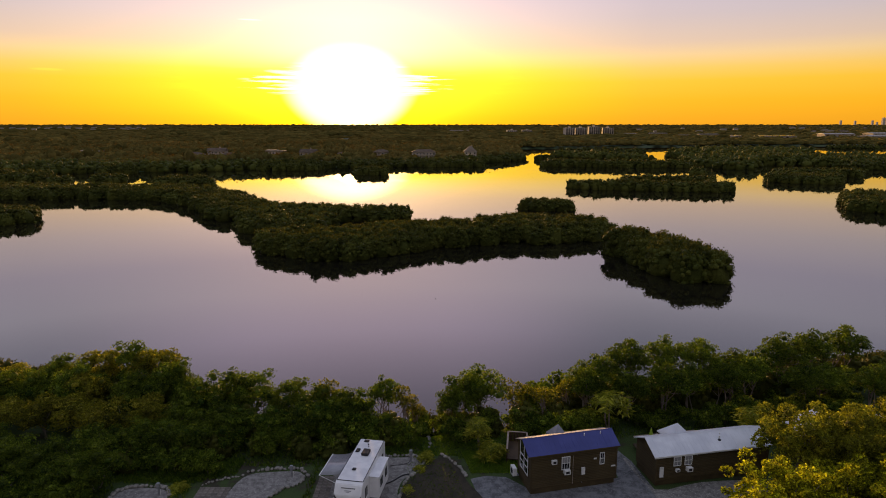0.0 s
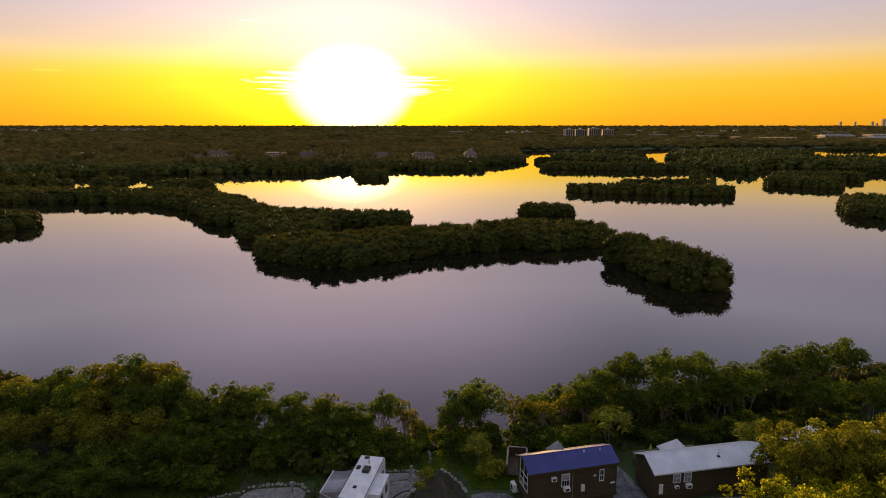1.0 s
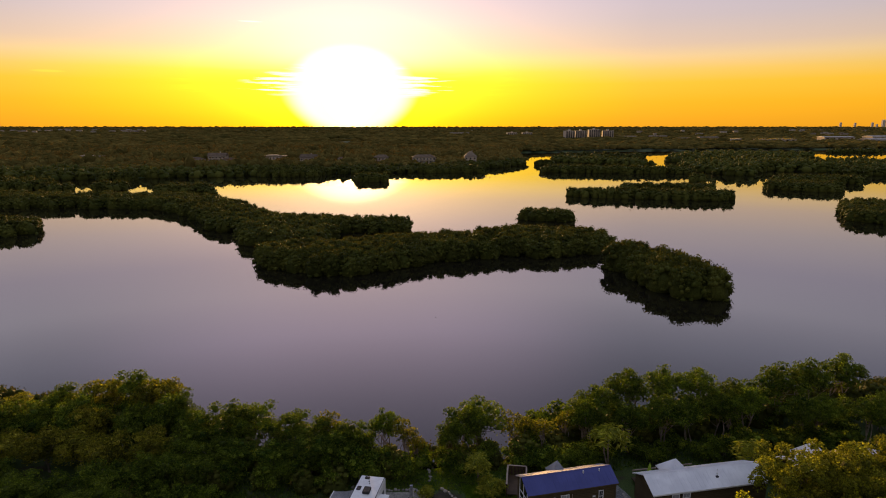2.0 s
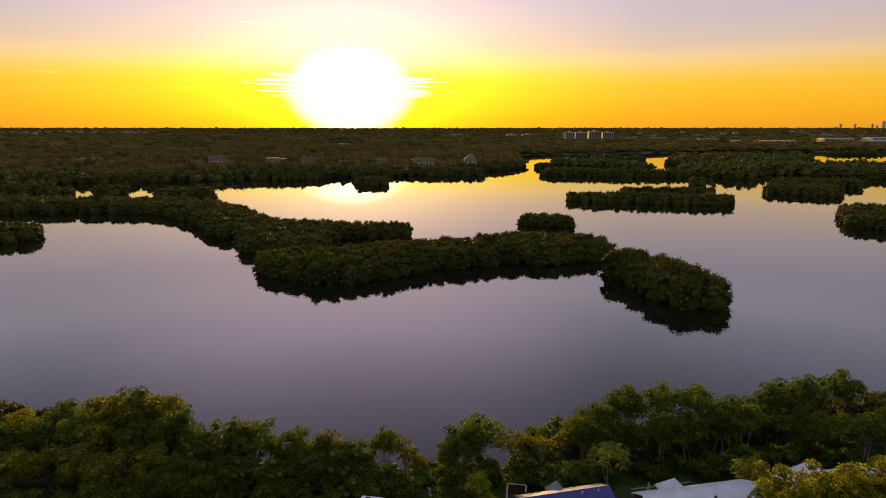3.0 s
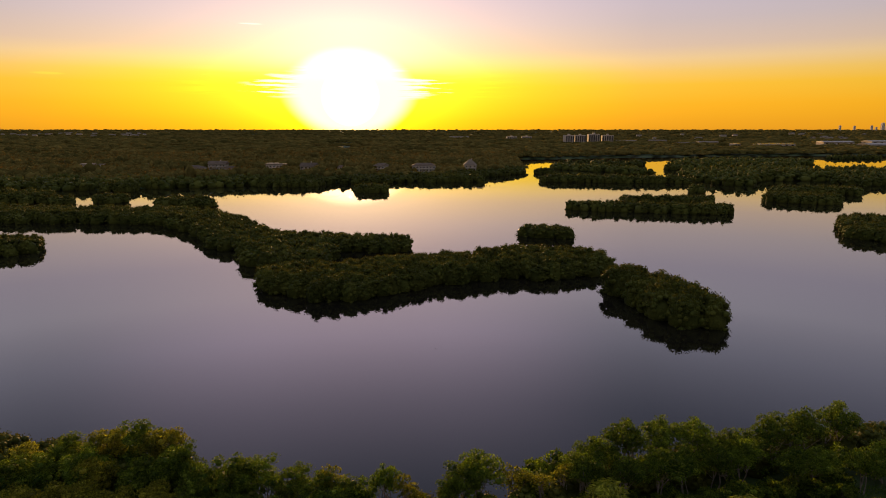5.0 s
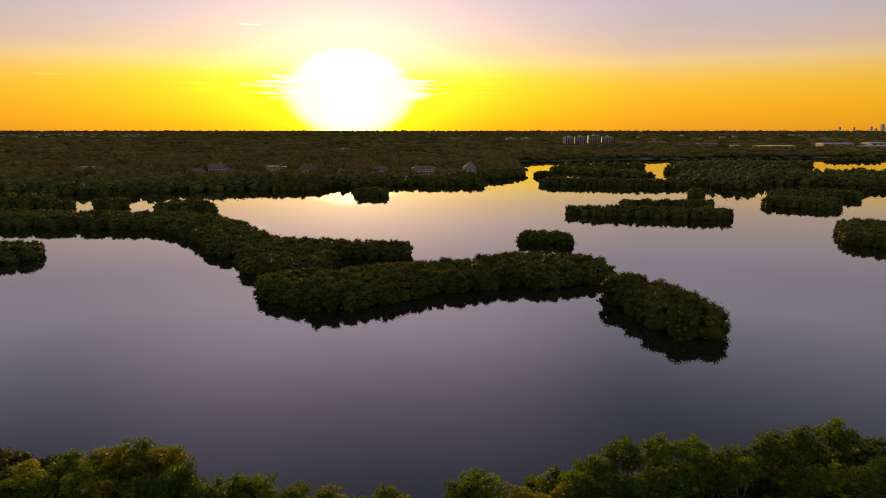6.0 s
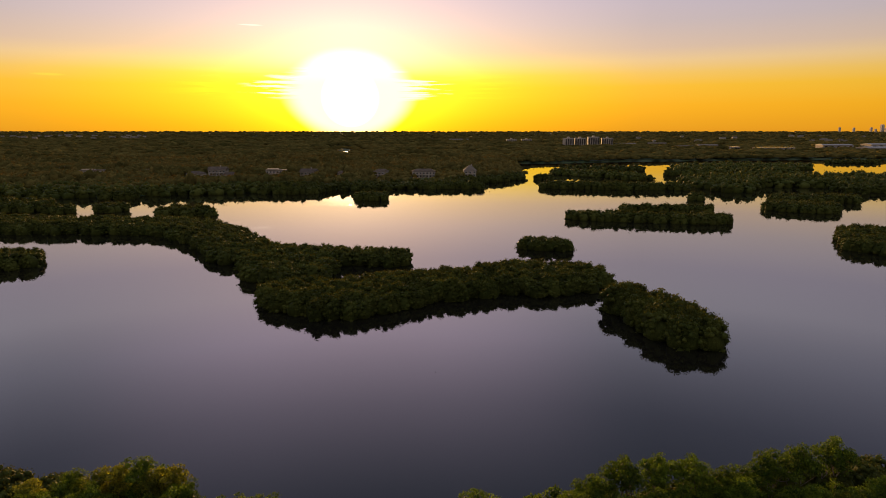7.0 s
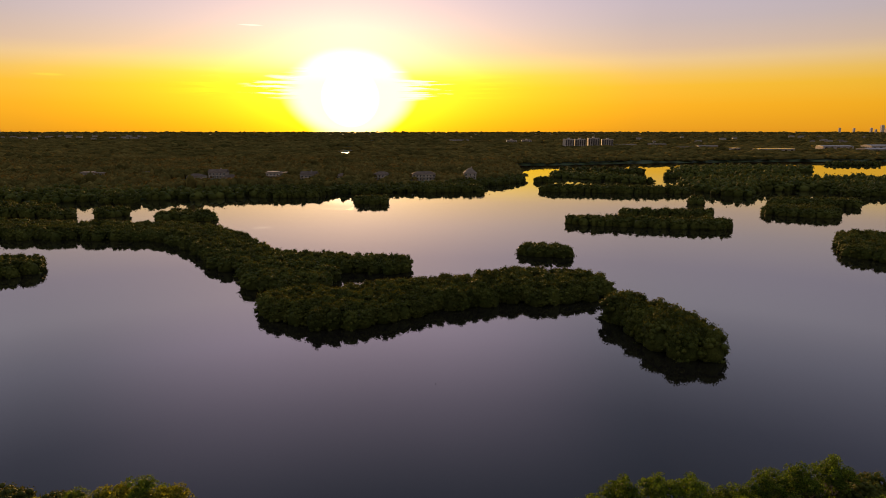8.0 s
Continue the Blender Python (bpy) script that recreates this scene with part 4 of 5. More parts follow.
def trailer():
    rv = tagged(new("travel_trailer"), "white travel trailer with slide-out and extended awning on gravel", "trailer")
    rv.matrix_world = pose(-7.55, 51.7, 2.15, 0, 0, -9.4)
    # local: +y to the rear end, -y to the nose; x across
    side = [(-4.35, 0.62), (-4.62, 1.30), (-4.45, 2.45), (-3.95, 3.22), (-3.62, 3.36), (3.55, 3.36), (3.70, 3.26), (3.72, 0.62)]
    bm = prism(side, (-1.24, 1.24))
    bmesh.ops.bevel(bm, geom=[e for e in bm.edges], offset=0.05, segments=2, affect="EDGES")
    part("body", bm, RV_WHITE, rv)
    roof = part("roof", boxed(-1.16, 1.16, -3.55, 3.55, 3.345, 3.385, 0.012), RV_ROOF, rv, "pale membrane roof")
    for name, x, y, w, l, h in (("air_conditioner", 0.12, 0.95, 0.66, 0.95, 0.28), ("skylight", -0.78, 1.35, 0.40, 0.62, 0.10), ("roof_vent", -0.45, 3.15, 0.5, 0.42, 0.10),
                                ("vent_cap", -0.10, 2.55, 0.14, 0.14, 0.10), ("vent_cap", 0.02, 2.2, 0.12, 0.12, 0.10), ("roof_vent", -0.15, -1.85, 0.34, 0.34, 0.12)):
        part(name, boxed(x - w / 2, x + w / 2, y - l / 2, y + l / 2, 3.385, 3.385 + h, 0.04), DARK_PLASTIC, rv, "dark plastic")
    for s in (-1, 1):
        part("roof_trim", boxed(min(s * 1.16, s * 1.21), max(s * 1.16, s * 1.21), -3.55, 3.55, 3.35, 3.40, 0.008), DARK_PLASTIC, rv, "dark gutter trim")
    part("roof_trim", boxed(-1.16, 1.16, -3.62, -3.56, 3.34, 3.39, 0.008), DARK_PLASTIC, rv, "dark gutter trim")
    slide = part("slide_out", boxed(1.24, 2.16, -2.0, 1.35, 0.85, 2.92, 0.03), RV_WHITE, rv)
    part("slide_roof", boxed(1.22, 2.22, -2.06, 1.41, 2.92, 2.97, 0.01), RV_ROOF, rv)
    for y0, y1 in ((-1.55, -0.75), (0.1, 0.9)):
        w = part("window", boxed(2.155, 2.185, y0, y1, 1.65, 2.45, 0.01), DARK_PLASTIC, rv)
        part("pane", boxed(2.18, 2.19, y0 + 0.05, y1 - 0.05, 1.70, 2.40), GLASS, w)
    for x, y0, y1, z0, z1 in ((1.25, 2.1, 2.8, 1.7, 2.5), (1.25, -3.3, -2.6, 1.6, 2.5), (-1.25, -2.6, -1.8, 1.7, 2.5), (-1.25, 1.6, 2.5, 1.7, 2.5)):
        s = 1 if x > 0 else -1
        w = part("window", boxed(min(x, x + s * 0.03), max(x, x + s * 0.03), y0, y1, z0, z1, 0.01), DARK_PLASTIC, rv)
        part("pane", boxed(min(x + s * 0.025, x + s * 0.038), max(x + s * 0.025, x + s * 0.038), y0 + 0.05, y1 - 0.05, z0 + 0.05, z1 - 0.05), GLASS, w)
    part("door", boxed(-1.275, -1.235, -0.4, 0.3, 0.75, 2.65, 0.01), RV_WHITE, rv)
    # nose graphics: plain dark shapes on the sloping front cap, which leans back by the slope of its outline
    a = math.atan2(0.5, 0.77)
    lean = pose(0, -4.23, 2.80, 0, 0, 0) @ Matrix.Rotation(-a, 4, "X")
    bars = [(-0.62 + i * 0.185, -0.62 + i * 0.185 + 0.14, 0.16, 0.24) for i in range(7)]
    for x0, x1, z0, z1 in bars:
        o = part("mark", boxed(x0, x1, -0.020, 0.0, z0, z1), DARK_PLASTIC, rv, "dark lettering bar")
        o.matrix_local = lean
    for x0, x1, z0, z1 in ((-0.30, 0.30, -0.06, 0.02), (-0.16, 0.16, -0.16, -0.08)):
        o = part("emblem", boxed(x0, x1, -0.020, 0.0, z0, z1, 0.008), GREY_METAL, rv, "grey winged emblem")
        o.matrix_local = lean
    for s in (-1, 1):
        bm = bmesh.new()
        vs = [bm.verts.new(p) for p in ((s * 1.20, -4.47, 2.30), (s * 1.20, -4.40, 2.50), (s * 0.55, -4.58, 1.62), (s * 0.45, -4.62, 1.42))]
        f = bm.faces.new(vs)
        g = bmesh.ops.extrude_face_region(bm, geom=[f])
        for v in g["geom"]:
            if isinstance(v, bmesh.types.BMVert):
                v.co.y -= 0.05
        bmesh.ops.recalc_face_normals(bm, faces=bm.faces)
        part("stripe", bm, DARK_PLASTIC, rv, "black swoosh stripe")
    part("chassis", boxed(-1.0, 1.0, -4.2, 3.6, 0.42, 0.62, 0.02), DARK_PLASTIC, rv)
    for s in (-1, 1):
        for y in (0.55, 1.45):
            t = part("wheel", rod((s * 0.95, y, 0.26), (s * 1.2, y, 0.26), 0.37, 20), RUBBER, rv)
            part("rim", rod((s * 1.18, y, 0.26), (s * 1.215, y, 0.26), 0.2, 14), GREY_METAL, t)
        for y in (-3.4, 3.3):
            part("jack", rod((s * 0.9, y, -0.14), (s * 0.9, y, 0.5), 0.05), GREY_METAL, rv)
    part("hitch", prism([(-5.6, 0.45), (-4.2, 0.42), (-4.2, 0.62), (-5.6, 0.55)], (-0.12, 0.12)), DARK_PLASTIC, rv)
    part("bumper", boxed(-1.1, 1.1, 3.72, 3.85, 0.5, 0.62, 0.02), DARK_PLASTIC, rv)
    # awning on the door side, sagging a little
    bm = bmesh.new()
    n = 8
    rows = []
    for j in range(n + 1):
        u = j / n
        z = 2.88 - 0.42 * u - 0.10 * math.sin(u * math.pi)
        rows.append([bm.verts.new((-1.26 - 2.25 * u, y, z + dz)) for y in (-1.75, 1.85) for dz in (0.0, -0.02)])
    for p, q in zip(rows, rows[1:]):
        bm.faces.new((p[0], p[2], q[2], q[0]))
        bm.faces.new((p[1], q[1], q[3], p[3]))
        bm.faces.new((p[0], q[0], q[1], p[1]))
        bm.faces.new((p[2], p[3], q[3], q[2]))
    bmesh.ops.recalc_face_normals(bm, faces=bm.faces)
    aw = part("awning", bm, AWNING, rv, "grey faded awning cloth", True)
    part("roller", rod((-3.52, -1.8, 2.44), (-3.52, 1.9, 2.44), 0.05), WHITE_PAINT, aw)
    for y in (-1.78, 1.88):
        part("arm", rod((-1.27, y, 1.5), (-3.5, y, 2.42), 0.025), WHITE_PAINT, aw)


trailer()


# ------------------------------------------------------------------ cabins
def window_on(parent, x0, x1, z0, z1, y=0.0, bars=1, name="window", mid=True, blind=0.0):
    """A white sash window in the wall plane y, seen from -y."""
    w = part(name, boxed(x0 - 0.07, x1 + 0.07, y - 0.05, y + 0.0, z0 - 0.07, z0, 0.008), WHITE_PAINT, parent, "white-framed window")
    for n, b in (("frame", (x0 - 0.07, x1 + 0.07, y - 0.045, y, z1, z1 + 0.07)), ("frame", (x0 - 0.07, x0, y - 0.045, y, z0, z1)), ("frame", (x1, x1 + 0.07, y - 0.045, y, z0, z1))):
        part(n, boxed(*b), WHITE_PAINT, w)
    part("pane", boxed(x0, x1, y - 0.016, y - 0.004, z0, z1), GLASS, w)
    if blind:
        part("blind", boxed(x0 + 0.02, x1 - 0.02, y - 0.022, y - 0.017, z1 - (z1 - z0) * blind, z1), BLIND_CLOTH, w, "pale roller blind")
    for i in range(bars):
        x = x0 + (x1 - x0) * (i + 1) / (bars + 1)
        part("glazing_bar", boxed(x - 0.014, x + 0.014, y - 0.032, y - 0.014, z0, z1), WHITE_PAINT, w)
    if mid:
        z = (z0 + z1) / 2
        part("glazing_bar", boxed(x0, x1, y - 0.038, y - 0.014, z - 0.025, z + 0.025), WHITE_PAINT, w)
    return w


def unit_on(parent, x, z, w, h, d=0.42, y=0.0):
    u = part("air_conditioner", boxed(x - w / 2, x + w / 2, y - d, y, z - h / 2, z + h / 2, 0.015), WHITE_PAINT, parent, "white window air conditioner")
    part("grille", boxed(x - w * 0.3, x + w * 0.3, y - d - 0.008, y - d + 0.004, z - h * 0.3, z + h * 0.3), DARK_PLASTIC, u)
    return u


def ribs_on(roof, x0, x1, pitch, y0, z0, y1, z1, mat, w=0.03, h=0.012):
    """Raised seams that run up a slope."""
    for x in np.arange(x0, x1, pitch):
        bm = prism([(y0, z0), (y1, z1), (y1, z1 + h), (y0, z0 + h)], (x - w / 2, x + w / 2))
        part("seam", bm, mat, roof)


def cabin(m, length, depth, eave, ridge, roof_mat, label, kind, back=None):
    c = tagged(new("cabin"), label, "cabin", group="park cabins by the shore")
    c.matrix_world = m
    L, D, E, R = length, depth, eave, ridge
    F = back or E
    prof = [(0.0, 0.55), (D, 0.55), (D, F), (D / 2, R - 0.06), (0.0, E)]
    part("wall", prism(prof, (0.0, L)), LOG_BROWN, c, "dark brown log walls")
    part("skirting", boxed(0.06, L - 0.06, 0.06, D - 0.06, 0.0, 0.55), LOG_BROWN, c, "dark boarded skirting")
    # rounded log courses, each of its own
    course = bmesh.new()
    cylinder(course, (0, 0, 0), (1, 0, 0), 0.088, 8)
    log = bpy.data.meshes.new("log")
    course.to_mesh(log)
    course.free()
    log.materials.append(LOG_BROWN)
    n = int((E - 0.6) / 0.17)
    for i in range(n):
        z = 0.66 + i * 0.17
        for px, py, turn, ln in ((0, -0.01, 0, L), (-0.01, 0, 90, D)):
            o = new("log", log)
            o.parent = c
            o.matrix_local = pose(px, py, z, 0, 0, turn) @ Matrix.Diagonal((ln, 0.45, 1, 1))
    for x in (0.0, L):
        part("corner_board", boxed(x - 0.07, x + 0.07, -0.10, 0.04, 0.5, E), LOG_BROWN, c)
    # roof: two slopes with thickness
    oh, ox, th = 0.16, 0.3, 0.07
    for s in (0, 1):
        y0, y1 = (-oh, D / 2) if s == 0 else (D + oh, D / 2)
        z0 = (E, F)[s] - oh * (R - (E, F)[s]) / (D / 2)
        p = prism([(y0, z0), (y1, R), (y1, R + th), (y0, z0 + th)], (-ox, L + ox))
        # the blue roof's far slope gets bare metal, to imitate its sunlit strip
        r = part("roof", p, GLINT_METAL if s and kind == "blue" else roof_mat, c, "metal roof slope")
        ribs_on(r, -ox + 0.2, L + ox, 0.46, y0, z0 + th, y1, R + th, roof_mat)
        part("fascia", boxed(-ox, L + ox, min(y0, y0 - (0.03 if s == 0 else -0.03)), max(y0, y0 - (0.03 if s == 0 else -0.03)), z0 - 0.08, z0 + th - 0.01), WHITE_PAINT if kind == "white" else LOG_BROWN, r)
    part("ridge_cap", prism([(D / 2 - 0.09, R + th - 0.02), (D / 2, R + th + 0.03), (D / 2 + 0.09, R + th - 0.02), (D / 2, R + th - 0.01)], (-ox, L + ox)), roof_mat, c, "folded metal ridge cap")
    return c


def pipe(parent, x, y, z, h, r=0.06):
    part("vent_pipe", rod((x, y, z), (x, y, z + h), r), WHITE_PAINT, parent, "white vent pipe")


def hip_roof(parent, cx, cy, half, z0, z1, mat):
    bm = bmesh.new()
    base = [bm.verts.new((cx + sx * half, cy + sy * half, z0)) for sx, sy in ((-1, -1), (1, -1), (1, 1), (-1, 1))]
    low = [bm.verts.new((v.co.x, v.co.y, z0 - 0.1)) for v in base]
    top = bm.verts.new((cx, cy, z1))
    for i in range(4):
        j = (i + 1) % 4
        bm.faces.new((base[i], base[j], top))
        bm.faces.new((low[i], low[j], base[j], base[i]))
    bm.faces.new(low[::-1])
    bmesh.ops.recalc_face_normals(bm, faces=bm.faces)
    r = part("porch_roof", bm, mat, parent, "pyramid metal porch roof")
    for t in np.linspace(-0.8, 0.8, 9):
        a = (cx + t * half, cy - half, z0 + 0.015)
        b = (cx + t * half, cy - half * abs(t), z0 + (z1 - z0) * (1 - abs(t)) + 0.015)
        if abs(t) < 0.95:
            part("seam", rod(a, b, 0.018, 5), mat, r)
    for sx in (-0.9, 0.9):
        for sy in (-0.9, 0.9):
            part("porch_post", boxed(cx + sx * half - 0.06, cx + sx * half + 0.06, cy + sy * half - 0.06, cy + sy * half + 0.06, 0.0, z0 - 0.1), LOG_BROWN, parent)
    return r


def cabin_blue():
    c = cabin(pose(8.15, 51.35, 2.03, 0, 0, 13.4), 8.7, 3.3, 3.98, 4.78, BLUE_METAL, "dark brown log cabin with a blue metal roof on asphalt", "blue", 4.0)
    hip_roof(c, 4.35, 3.85, 0.9, 3.5, 4.72, GREY_ROOF)
    part("porch_floor", boxed(2.6, 7.6, 3.35, 6.2, 0.4, 0.55), DECK_BROWN, c)
    unit_on(c, 2.25, 3.15, 0.50, 0.40, 0.30)
    window_on(c, 3.10, 3.82, 2.25, 3.45, -0.08, 2, blind=0.45)
    unit_on(c, 3.52, 2.05, 0.60, 0.42, 0.42, -0.06)
    part("conduit", boxed(4.18, 4.22, -0.12, -0.08, 0.6, 3.5), RAIL_TAN, c)
    part("meter_box", boxed(5.05, 5.40, -0.26, -0.08, 1.5, 2.2, 0.02), WHITE_PAINT, c, "white electric meter box")
    window_on(c, 7.0, 7.36, 2.3, 3.4, -0.08, 1)
    part("outlet_vent", boxed(6.32, 6.6, -0.12, -0.08, 2.85, 3.0), WHITE_PAINT, c)
    part("name_plate", boxed(8.15, 8.6, -0.13, -0.10, 1.85, 2.0), WHITE_PAINT, c, "pale plate")
    part("tap", rod((5.15, -0.2, 0.65), (5.15, -0.05, 0.65), 0.03), GREY_METAL, c)
    # gable end: tall glazing under the slopes
    def under(y):
        return 3.98 + 0.485 * min(y, 3.3 - y) - 0.12

    g = part("gable_glazing", boxed(-0.135, -0.10, 0.45, 2.5, 3.05, 3.15), WHITE_PAINT, c, "white-framed gable windows")
    for y0, y1 in ((0.50, 1.45), (1.45, 2.45)):
        part("pane", boxed(-0.112, -0.098, y0 + 0.05, y1 - 0.05, 1.75, 3.05), GLASS, g)
        part("pane", prism([(y0 + 0.05, 3.15), (y1 - 0.05, 3.15), (y1 - 0.05, under(y1 - 0.05)), (y0 + 0.05, under(y0 + 0.05))], (-0.112, -0.098)), GLASS, g)
    for y in (0.50, 1.45, 2.45):
        part("frame", boxed(-0.14, -0.10, y - 0.05, y + 0.05, 1.70, under(y)), WHITE_PAINT, g)
    part("frame", boxed(-0.14, -0.10, 0.45, 2.5, 1.65, 1.75), WHITE_PAINT, g)
    part("frame", boxed(-0.135, -0.10, 0.45, 2.5, 2.38, 2.46), WHITE_PAINT, g)
    u = part("heat_pump", boxed(-0.75, -0.35, 2.6, 3.45, 0.45, 1.25, 0.03), WHITE_PAINT, c, "white outdoor heat pump")
    part("grille", rod((-0.765, 3.02, 0.85), (-0.745, 3.02, 0.85), 0.28, 16), DARK_PLASTIC, u)
    part("bracket", boxed(-0.75, -0.1, 2.7, 3.35, 0.36, 0.45), GREY_METAL, c)
    for x in (5.9, 7.6):
        pipe(c, x, 1.25, 4.55, 0.34)


def cabin_white():
    c = cabin(pose(20.3, 52.75, 2.05, 0, 0, 11.0), 12.0, 3.7, 3.12, 4.02, WHITE_METAL, "dark brown log cabin with a white metal roof", "white")
    hip_roof(c, 4.6, 4.1, 1.4, 2.6, 4.02, WHITE_METAL)
    part("porch_floor", boxed(1.4, 8.5, 3.75, 7.0, 0.3, 0.45), DECK_BROWN, c)
    for x in (2.15, 3.30):
        window_on(c, x - 0.33, x + 0.33, 2.0, 2.85, -0.08, 1, blind=0.94)
    unit_on(c, 2.2, 1.5, 0.42, 0.28, 0.28)
    unit_on(c, 3.4, 1.55, 0.58, 0.42, 0.42)
    part("panel_box", boxed(0.32, 0.72, -0.2, -0.08, 0.95, 2.0, 0.02), WHITE_PAINT, c, "white service panel")
    pipe(c, 7.3, 1.1, 3.58, 0.35, 0.07)
    pipe(c, 7.6, 1.5, 3.8, 0.22, 0.06)
    part("roof_vent", boxed(7.0, 7.3, 0.75, 1.0, 3.45, 3.68, 0.03), DARK_PLASTIC, c)
    part("rail", boxed(1.4, 8.5, 6.9, 7.0, 1.25, 1.35), RAIL_TAN, c)


cabin_blue()
cabin_white()
third = cabin(pose(36.2, 55.8, 2.0, 0, 0, 10.0), 10.5, 3.7, 3.15, 3.92, WHITE_METAL, "white-roofed brown cabin half hidden behind trees", "white")
hip_roof(third, 5.0, 4.6, 1.5, 2.3, 3.98, WHITE_METAL)


def deck():
    d = tagged(new("deck"), "brown wooden deck with a tan-capped board wall", "deck")
    d.matrix_world = pose(6.55, 57.0, 2.0, 0, 0, -8)
    part("deck_floor", boxed(0, 2.0, 0, 3.6, 0.35, 0.45), DECK_BROWN, d)
    rng = np.random.default_rng(4)
    bm = boxed(-0.065, 0.065, -0.02, 0.02, 0, 1.35)
    me = bpy.data.meshes.new("board")
    bm.to_mesh(me)
    bm.free()
    me.materials.append(DECK_BROWN)
    runs = [((0, 0), (0, 3.6)), ((0, 3.6), (2.0, 3.6)), ((2.0, 3.6), (2.0, 2.3))]
    for a, b in runs:
        n = int(math.dist(a, b) / 0.15)
        turn = math.degrees(math.atan2(b[1] - a[1], b[0] - a[0]))
        for i in range(n):
            t = (i + 0.5) / n
            o = new("board", me)
            o.parent = d
            o.matrix_local = pose(a[0] + (b[0] - a[0]) * t, a[1] + (b[1] - a[1]) * t, 0.2 + rng.uniform(-0.01, 0.01), 0, 0, turn)
        x0, x1, y0, y1 = min(a[0], b[0]), max(a[0], b[0]), min(a[1], b[1]), max(a[1], b[1])
        part("cap_rail", boxed(x0 - 0.09, x1 + 0.09, y0 - 0.09, y1 + 0.09, 1.55, 1.60, 0.01), RAIL_TAN, d, "tan cap rail")
    for x, y in ((0, 0), (0, 3.6), (2, 3.6), (2, 2.3), (2, 0)):
        part("post", boxed(x - 0.05, x + 0.05, y - 0.05, y + 0.05, 0, 1.55), DECK_BROWN, d)


deck()


def umbrella():
    u = tagged(new("patio_umbrella"), "closed lime-green patio umbrella on a pole", "umbrella")
    u.location = (21.75, 58.6, 2.4)
    part("pole", rod((0, 0, 0), (0, 0, 2.65), 0.025), GREY_METAL, u)
    part("base", rod((0, 0, 0), (0, 0, 0.1), 0.25, 18), DARK_PLASTIC, u)
    bm = bmesh.new()
    rings = []
    for z, r in ((1.35, 0.20), (1.5, 0.24), (1.9, 0.19), (2.3, 0.11), (2.6, 0.03)):
        rings.append([bm.verts.new((r * (1.0 if i % 2 else 0.72) * math.cos(i * math.pi / 8), r * (1.0 if i % 2 else 0.72) * math.sin(i * math.pi / 8), z)) for i in range(16)])
    for p, q in zip(rings, rings[1:]):
        for i in range(16):
            bm.faces.new((p[i], p[(i + 1) % 16], q[(i + 1) % 16], q[i]))
    bm.faces.new(rings[0][::-1])
    bm.faces.new(rings[-1])
    part("canopy", bm, LIME_CLOTH, u, "furled lime cloth")


umbrella()


def pedestal(x, y, label):
    p = tagged(new("utility_pedestal"), label, "utility post")
    p.location = (x, y, 2.03)
    part("post", boxed(-0.09, 0.09, -0.07, 0.07, 0, 1.0, 0.01), GREY_METAL, p)
    part("box", boxed(-0.15, 0.15, -0.12, 0.12, 0.75, 1.2, 0.02), GREY_METAL, p)
    part("tap", rod((0.2, -0.1, 0), (0.2, -0.1, 0.6), 0.025), WHITE_PAINT, p)


pedestal(-3.3, 57.3, "grey metal utility pedestal on the trailer pad")
pedestal(-14.9, 54.4, "grey metal utility pedestal on a gravel pad")
pedestal(-26.6, 51.4, "grey metal utility pedestal on a gravel pad")


def hose(points, r, label):
    cu = bpy.data.curves.new("hose", "CURVE")
    cu.dimensions, cu.bevel_depth, cu.bevel_resolution = "3D", r, 2
    sp = cu.splines.new("NURBS")
    sp.points.add(len(points) - 1)
    for p, q in zip(sp.points, points):
        p.co = (*q, 1)
    sp.use_endpoint_u = True
    cu.materials.append(DARK_PLASTIC)
    tagged(new("hose", cu), label, "hose")


hose([(-5.6, 53.0, 2.1), (-4.9, 53.4, 2.1), (-4.3, 54.3, 2.1), (-3.6, 54.8, 2.1), (-3.2, 54.6, 2.1)], 0.06, "dark sewer hose lying on the gravel")
hose([(-5.4, 56.2, 2.07), (-4.6, 56.6, 2.07), (-4.0, 56.2, 2.07), (-3.4, 57.1, 2.07)], 0.025, "thin supply hose lying on the gravel")

# ------------------------------------------------------------------ far houses and buildings
STUCCO = surface("pale_stucco", (0.36, 0.29, 0.22), (0.48, 0.40, 0.31), 0.2, 0.85, 0, 0.1, 4.0, None, True, 0.02, 0.2)
SHINGLE = surface("house_shingles", (0.075, 0.052, 0.034), (0.13, 0.092, 0.062), 0.3, 1.0, 0, 0.2, 6.0, None, True, 0.03, 0.3)
PALE_ROOF = surface("pale_house_roof", (0.15, 0.115, 0.082), (0.23, 0.18, 0.13), 0.3, 1.0, 0, 0.1, 6.0)
SHINY_ROOF = surface("glinting_roof", (0.62, 0.60, 0.56), (0.72, 0.70, 0.66), 0.3, 0.14, 1.0, 0.0, 6.0)
LIGHT_ROOF = surface("light_hall_roof", (0.24, 0.21, 0.18), (0.34, 0.30, 0.26), 0.3, 0.6, 0, 0.1, 6.0)
TOWER = surface("tower_facade", (0.72, 0.57, 0.43), (0.82, 0.66, 0.50), 0.1, 0.8, 0, 0.05, 2.0)
CONCRETE = surface("painted_concrete", (0.50, 0.41, 0.32), (0.60, 0.50, 0.40), 0.1, 0.8, 0, 0.05, 2.0)
# dark tone with the shade inside the balconies put into the colour
BALCONY_SHADE = surface("balcony_shade", (0.07, 0.065, 0.06), (0.11, 0.10, 0.09), 0.3, 0.8, 0, 0.05, 2.0)


